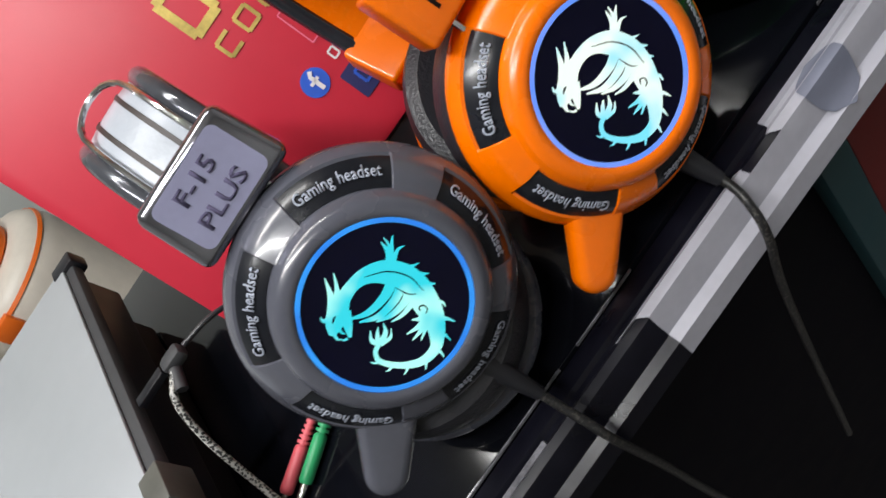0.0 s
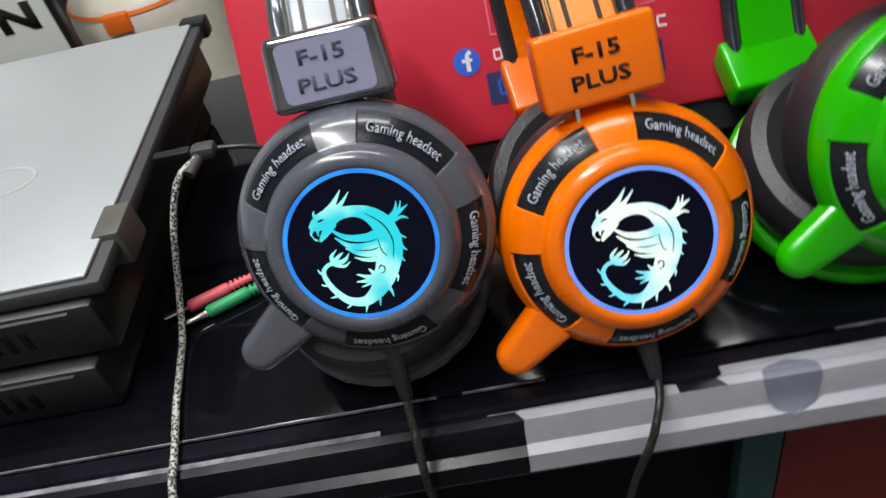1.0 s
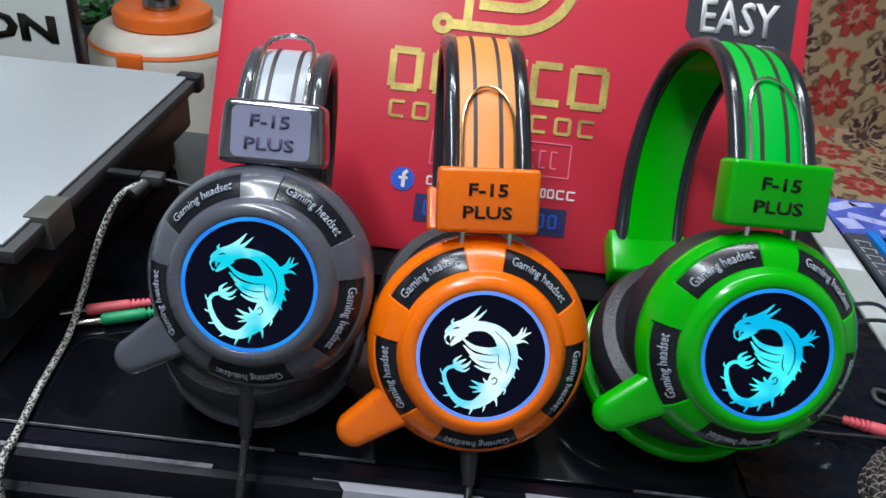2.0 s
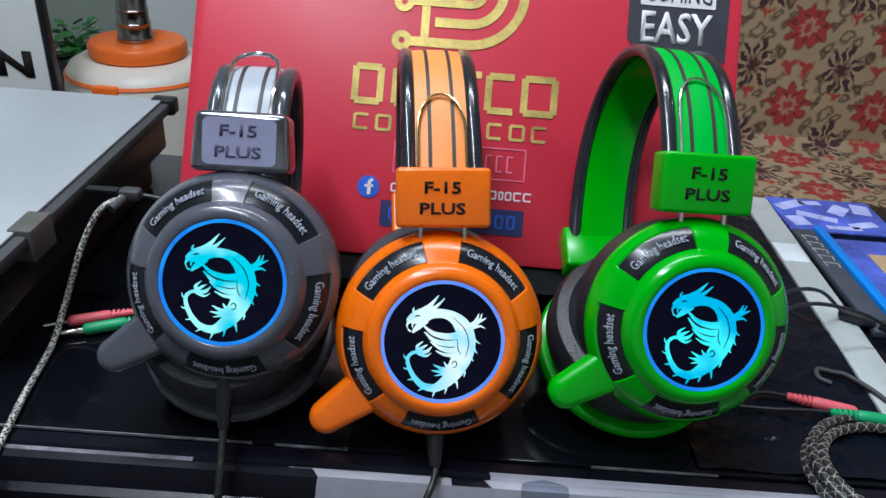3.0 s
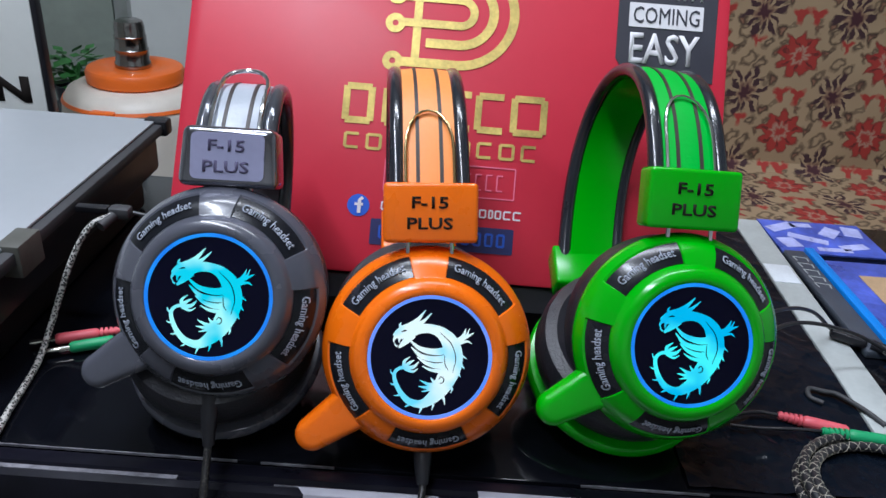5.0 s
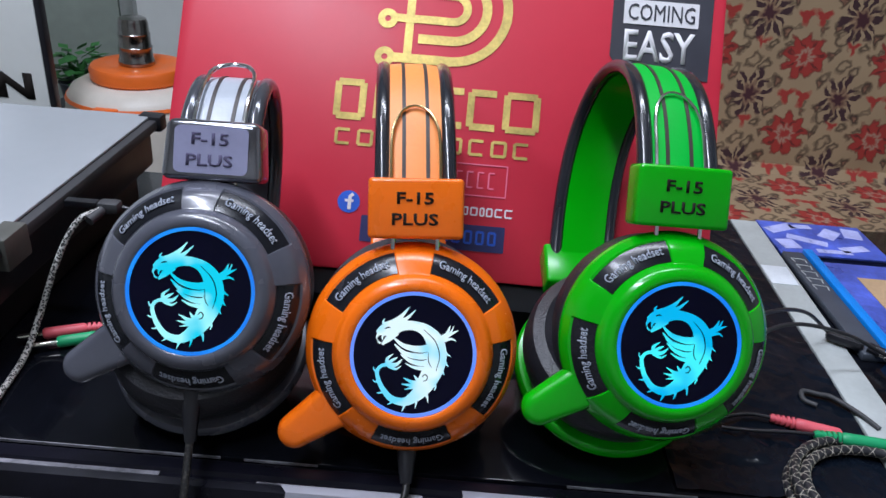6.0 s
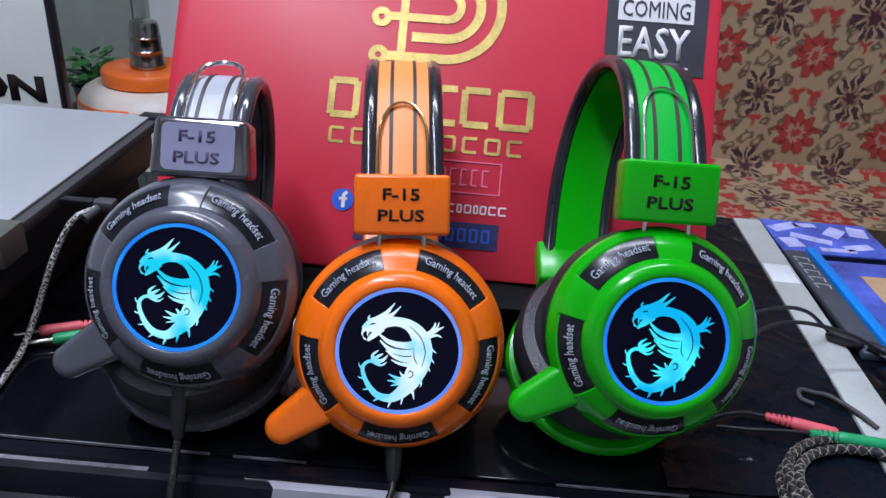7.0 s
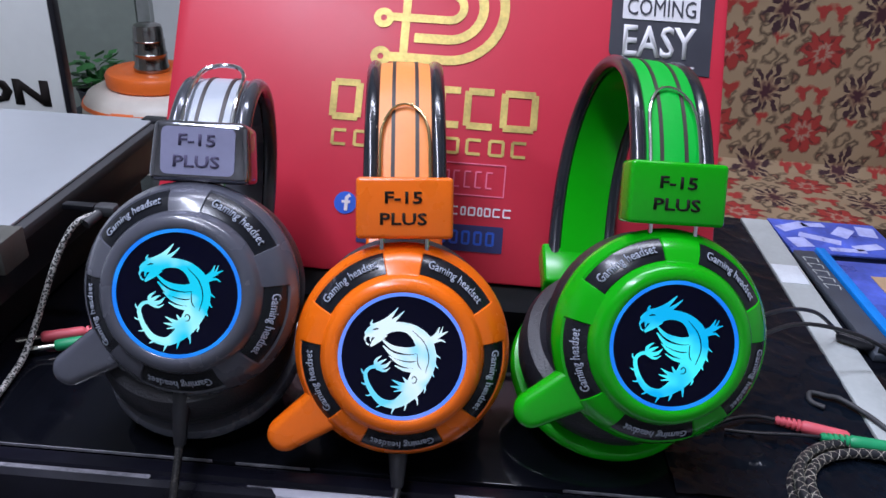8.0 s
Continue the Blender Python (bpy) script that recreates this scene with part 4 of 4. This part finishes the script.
        loop.append(base_ - s2 * 0.0118 * math.cos(a) + q0[2].lerp(q1[2], f) * (0.0052 + (0.005 if steel else 0.0) * math.sin(a)))
    for i in range(top - 5, -1, -1):
        p, s_, o_ = fr[i]
        loop.append(p + s_ * 0.0118 + o_ * 0.0050)
    part("wire_loop", tube(loop, 0.0008 if not steel else 0.0012, 8), wire_mat, root, "bent metal wire loop")
    return root


headset("headset", "grey plastic gaming headset with a glowing cyan emblem", (-0.0702, -0.0192, 0.0952), (0.9997, 0.0203, 0.0103), (0.0139, -0.9100, 0.4100), 0.002, 0.0648, -0.0165, 0, 0.0, 44, 0.142, 0.064, -0.0190, -0.007, M_GREY, M_WHITE_STRIP, M_SMOKE_TUBE, M_CHROME, G_CYAN, G_BLUE, True)
headset("headset", "orange plastic gaming headset with a glowing pale emblem", (0.0320, -0.0225, 0.0732), (0.9946, 0.1012, 0.0239), (0.0794, -0.9100, 0.4100), 0.0005, 0.0670, -0.011, 0, 0.0, 40, 0.135, 0.091, 0.0125, 0.0, M_ORANGE, M_ORANGE_STRIP, M_BLACK_TUBE, M_GOLD_WIRE, G_WHITE, G_LAVENDER)
headset("headset", "bright green gaming headset with a glowing azure emblem", (0.1520, -0.0190, 0.0880), (0.9949, 0.0580, -0.0819), (0.0950, -0.9200, 0.3850), -0.004, 0.0670, -0.0125, 3.5, -0.007, 44, 0.149, 0.099, -0.0083, -0.009, M_GREEN, M_GREEN_STRIP, M_BLACK_TUBE, M_CHROME, G_AZURE, G_BLUE)

# ---- things on the counter ----
film_bm = bmesh.new()
us, ys = np.linspace(0.0, 1.0, 76), np.linspace(-0.018, 0.332, 190)


def film_height(x, y):
    """Soft swells, sharp creases and a fine crinkle."""
    swell = 0.0030 * max(0.0, noise.noise((x * 22, y * 9, 0.3)) + 0.3)
    crease = 0.0036 * max(0.0, 0.30 - abs(noise.noise((x * 45 + y * 30, y * 28 - x * 20, 1.7))))
    crinkle = 0.0016 * max(0.0, 0.3 - abs(noise.noise((x * 120, y * 95 + x * 40, 4.1))))
    return 0.0006 + swell + crease + crinkle


grid = []
for y in ys:
    edge = 0.2945 + (y - 0.1675) * 0.035
    grid.append([film_bm.verts.new((x, y, film_height(x, y))) for x in 0.17 + us * (edge - 0.17)])
for p, q in zip(grid, grid[1:]):
    for i in range(len(us) - 1):
        film_bm.faces.new((p[i], p[i + 1], q[i + 1], q[i]))
film = mesh_object("plastic_film", film_bm, M_FILM)
tagged(film, "crumpled black plastic film lying on the counter", "film")


def flat_thing(name, x0, x1, y0, y1, h, material, label, category, z=0.0, bevel=0.0008):
    ob = mesh_object(name, box(x1 - x0, y1 - y0, h, (0, 0, h / 2), bevel), material)
    ob.location = ((x0 + x1) / 2, (y0 + y1) / 2, z)
    return tagged(ob, label, category)


counter_strip = flat_thing("edge_strip", 0.296, 0.320, 0.005, 0.33, 0.003, M_ALU, "pale grey strip along the counter", "strip")
counter_strip.rotation_euler = (0, 0, -0.035)
paper = flat_thing("paper_label", 0.2985, 0.3195, 0.210, 0.240, 0.0005, M_PALE, "pale blue paper label on the strip", "label", 0.003, 0.0001)
paper.rotation_euler = (0, 0, -0.035)
card = empty("printed_card", 0.374, 0.302, 0.0, "glossy blue printed card with lilac shapes", "card")
part("sheet", box(0.094, 0.066, 0.0022, (0.0, 0.0, 0.0011), 0.0004), M_CARD, card)
for px, py, w, h, turn in ((-0.030, 0.018, 0.030, 0.012, 0.5), (-0.014, -0.004, 0.034, 0.010, -0.4), (0.012, 0.012, 0.022, 0.014, 0.9), (-0.034, -0.014, 0.016, 0.018, 0.2), (0.022, -0.016, 0.026, 0.010, 0.3), (0.034, 0.016, 0.016, 0.020, -0.2), (-0.010, 0.024, 0.020, 0.008, 0.1), (0.002, -0.024, 0.030, 0.007, 0.0)):
    part("light_shape", box(w, h, 0.0003, (0, 0, 0), 0.0, m=Matrix.Translation((px, py, 0.00236)) @ Matrix.Rotation(turn, 4, "Z")), M_CARD_LIGHT, card, "pale lilac print shape", smooth=False)
box_thing = empty("blue_box", 0.40, 0.18, 0.0, "flat box with dark top and bright blue edge", "box")
part("body", box(0.10, 0.15, 0.006, (0.002, -0.005, 0.003), 0.001), M_CARD, box_thing)
part("blue_edge", box(0.008, 0.17, 0.008, (-0.053, 0.003, 0.004), 0.001), M_SKY_BLUE, box_thing, "bright blue edge strip")
part("sand_patch", box(0.03, 0.05, 0.0004, (-0.015, 0.02, 0.0063)), M_SAND, box_thing, "sand coloured print patch", smooth=False)
part("dark_patch", box(0.05, 0.035, 0.0004, (-0.010, -0.045, 0.0063)), M_NAVY, box_thing, "dark blue print patch", smooth=False)
kb = empty("control_pad", 0.3335, 0.19, 0.0, "slim slate plastic pad with engraved marks", "pad")
part("body", box(0.0175, 0.150, 0.006, (0, 0, 0.003), 0.0015), M_SLATE, kb)
for i in range(5):
    part("mark", join(*[strip([(x0, y0), (x1, y1)], 0.0004, 0.0003) for x0, y0, x1, y1 in ((-0.006, 0.062 - 0.011 * i, 0.005, 0.060 - 0.011 * i), (-0.006, 0.062 - 0.011 * i, -0.005, 0.055 - 0.011 * i), (0.005, 0.060 - 0.011 * i, 0.004, 0.054 - 0.011 * i))]), M_ALU, kb, "engraved pale mark", smooth=False).location = (0, 0, 0.006)


def jack(name, tip, tail, material, label, z=0.0045, r=0.0036):
    """A moulded audio plug lying along a line, with ribs at its tail and a metal pin at its tip."""
    tip, tail = Vector((*tip, z)), Vector((*tail, z))
    d = (tip - tail).normalized()
    root = empty(name, tail.x, tail.y, z - r - 0.0003, label, "plug", "audio plugs")
    T = -root.location

    def at(s):
        return tail + d * s + T

    L_ = (tip - tail).length
    part("grip", tube([at(L_ * k) for k in (0.36, 0.4, 0.5, 0.8, 0.96, 1.0)], lambda u: r * (0.75 + 0.25 * min(1, 6 * u) - 0.25 * max(0, u - 0.8) / 0.2), 14), material, root)
    for k in range(5):
        part("rib", tube([at(L_ * (0.02 + 0.07 * k)), at(L_ * (0.06 + 0.07 * k))], r * (0.72 + 0.06 * k), 12), material, root)
    part("sleeve", tube([at(0), at(L_ * 0.4)], r * 0.55, 10), material, root)
    part("pin", tube([at(L_), at(L_ + 0.004), at(L_ + 0.0045), at(L_ + 0.012), at(L_ + 0.014)], lambda u: 0.00175 if u < 0.8 else 0.0012, 10), M_PLUG_METAL, root, "bare metal pin")
    return root


jack("audio_plug", (0.2710, 0.0275), (0.2350, 0.0380), M_PINK, "pink audio plug lying on the black film", 0.0075)
jack("audio_plug", (0.2950, 0.0205), (0.2550, 0.0255), M_MINT, "mint green audio plug beside the pink one", 0.0082)
jack("audio_plug", (-0.1950, 0.0640), (-0.1600, 0.0790), M_PINK, "pink audio plug lying behind the grey headset", 0.0045)
jack("audio_plug", (-0.1830, 0.0570), (-0.1480, 0.0730), M_MINT, "green audio plug lying behind the grey headset", 0.0045)


def winding(pts, r, pitch, phase, hand, thin):
    """One thread of a braid, wound about a line of points."""
    side, out, turn = None, [], phase
    for a, b in zip(pts, pts[1:]):
        d = b - a
        ahead = d.normalized()
        side = ahead.orthogonal().normalized() if side is None else (side - ahead * side.dot(ahead)).normalized()
        up_ = ahead.cross(side)
        n = max(1, int(d.length / (pitch / 10)))
        for i in range(n):
            ang = turn + hand * 2 * math.pi * d.length * i / n / pitch
            out.append(a + d * (i / n) + (side * math.cos(ang) + up_ * math.sin(ang)) * r)
        turn += hand * 2 * math.pi * d.length / pitch
    return tube(out, thin, 4, False)


def cable(name, points, r, material, label, steps=8, sides=10, threads=None, pitch=0.010):
    pts = smooth_path(points, steps)
    low = pts[0].copy()
    line = [p - low for p in pts]
    ob = mesh_object(name, tube(line, r, sides), material)
    ob.location = low
    if threads:
        for hand in (1, -1):
            for k in range(2):
                part("braid_thread", winding(line, r, pitch, math.pi * k, hand, 0.00023), threads, ob, "pale braid thread")
    return tagged(ob, label, "cable")


# braided cable from the plug beside the laptop over the front edge
cable("braided_cable", [(-0.168, 0.103, 0.072), (-0.178, 0.092, 0.068), (-0.187, 0.080, 0.048), (-0.194, 0.062, 0.018), (-0.194, 0.040, 0.004), (-0.189, 0.0, 0.003), (-0.184, -0.028, 0.003), (-0.183, -0.046, -0.001), (-0.182, -0.054, -0.014), (-0.180, -0.054, -0.06), (-0.178, -0.052, -0.16)], 0.0019, M_BRAID, "white and black braided cable hanging over the edge")
usb = empty("side_plug", -0.166, 0.108, 0.060, "grey moulded plug in the laptop's side", "plug")
part("moulding", box(0.014, 0.010, 0.008, (0.0, 0.002, 0.011), 0.003), M_BLACK_SOFT, usb)
part("strain_relief", tube([Vector((-0.002, -0.004, 0.011)), Vector((-0.006, -0.014, 0.008))], 0.0032, 10), M_BLACK_SOFT, usb)
part("connector", box(0.020, 0.006, 0.004, (-0.018, 0.004, 0.011), 0.0005), M_BLACK, usb)
# cables hanging from the near cups
cable("headset_cable", [(-0.0715, -0.024, 0.038), (-0.071, -0.036, 0.020), (-0.070, -0.049, 0.006), (-0.070, -0.0555, -0.008), (-0.071, -0.056, -0.05), (-0.075, -0.053, -0.12), (-0.080, -0.050, -0.26)], 0.0019, M_CABLE, "dark braided cable hanging from the grey headset")
cable("headset_cable", [(0.033, -0.028, 0.013), (0.033, -0.041, 0.006), (0.030, -0.050, 0.001), (0.025, -0.0560, -0.012), (0.014, -0.056, -0.06), (-0.010, -0.050, -0.24)], 0.0018, M_CABLE, "dark cable hanging from the orange headset")
for hx, hy, hz, dz in ((-0.0722, -0.0215, 0.043, -0.020), (0.0318, -0.0240, 0.019, -0.010)):
    relief = mesh_object("cable_boot", tube([Vector((0, 0, 0)), Vector((0.0006, -0.008, dz * 0.6)), Vector((0.0012, -0.013, dz * 1.1))], lambda u: 0.0050 - 0.0022 * u, 14), M_BLACK)
    relief.location = (hx, hy, hz)
    tagged(relief, "black rubber cable boot below an ear cup", "cable boot")
# two thin wires and the splitter beside the green headset
cable("thin_wire", [(0.172, 0.035, 0.040), (0.205, 0.058, 0.050), (0.245, 0.092, 0.046), (0.282, 0.122, 0.030), (0.307, 0.133, 0.010)], 0.0013, M_WIRE, "thin black wire arching to the splitter")
cable("thin_wire", [(0.172, 0.030, 0.034), (0.21, 0.055, 0.040), (0.255, 0.088, 0.040), (0.30, 0.102, 0.028), (0.335, 0.100, 0.014), (0.37, 0.094, 0.0095)], 0.0013, M_WIRE, "thin grey wire arching over the strip")
split = empty("cable_splitter", 0.317, 0.128, 0.003, "black moulded cable splitter on the strip", "splitter")
part("body", box(0.024, 0.009, 0.007, (0, 0, 0.0047), 0.003, m=Matrix.Rotation(-0.55, 4, "Z")), M_BLACK, split)
part("boot", tube([Vector((0.012, -0.008, 0.0055)), Vector((0.020, -0.014, 0.005))], 0.0036, 10), M_BLACK, split)
cable("braided_cable", [(0.335, 0.115, 0.008), (0.343, 0.090, 0.009), (0.348, 0.058, 0.004), (0.356, 0.010, 0.003)], 0.0026, M_BRAID, "braided cable running off the splitter")
hook = cable("wire_hook", [(0.270, 0.056, 0.005), (0.264, 0.061, 0.005), (0.266, 0.068, 0.006), (0.275, 0.066, 0.006), (0.282, 0.064, 0.006), (0.293, 0.052, 0.005), (0.300, 0.040, 0.004)], 0.0016, M_BLACK_SOFT, "grey wire end bent into a hook")
cable("thin_wire", [(0.196, 0.030, 0.004), (0.210, 0.037, 0.006), (0.224, 0.0395, 0.0075), (0.237, 0.0375, 0.0076)], 0.0011, M_WIRE, "thin black wire of the pink plug")
cable("thin_wire", [(0.206, 0.030, 0.004), (0.222, 0.027, 0.006), (0.240, 0.0257, 0.008), (0.257, 0.0254, 0.0082)], 0.0011, M_WIRE, "thin black wire of the green plug")
# coil of braided cable
for k, (r_, h_, cx_) in enumerate(((0.042, 0.0030, 0.273), (0.037, 0.0075, 0.275), (0.044, 0.0080, 0.277))):
    pts = [(cx_ + r_ * math.cos(a) * 1.08, -0.020 + r_ * math.sin(a), h_ + 0.0012 * math.sin(2 * a + k)) for a in np.linspace(0.3 + k, 0.3 + k + 2 * math.pi, 30)]
    cable("coiled_cable", pts, 0.0026, M_WIRE, "loop of dark braided cable lying in a coil", 3, 10, M_THREAD, 0.012)
# a cable lying behind the laptop
cable("thin_wire", [(-0.128, 0.112, 0.060), (-0.142, 0.110, 0.068), (-0.158, 0.110, 0.071)], 0.0014, M_WIRE, "thin black wire behind the grey headset")
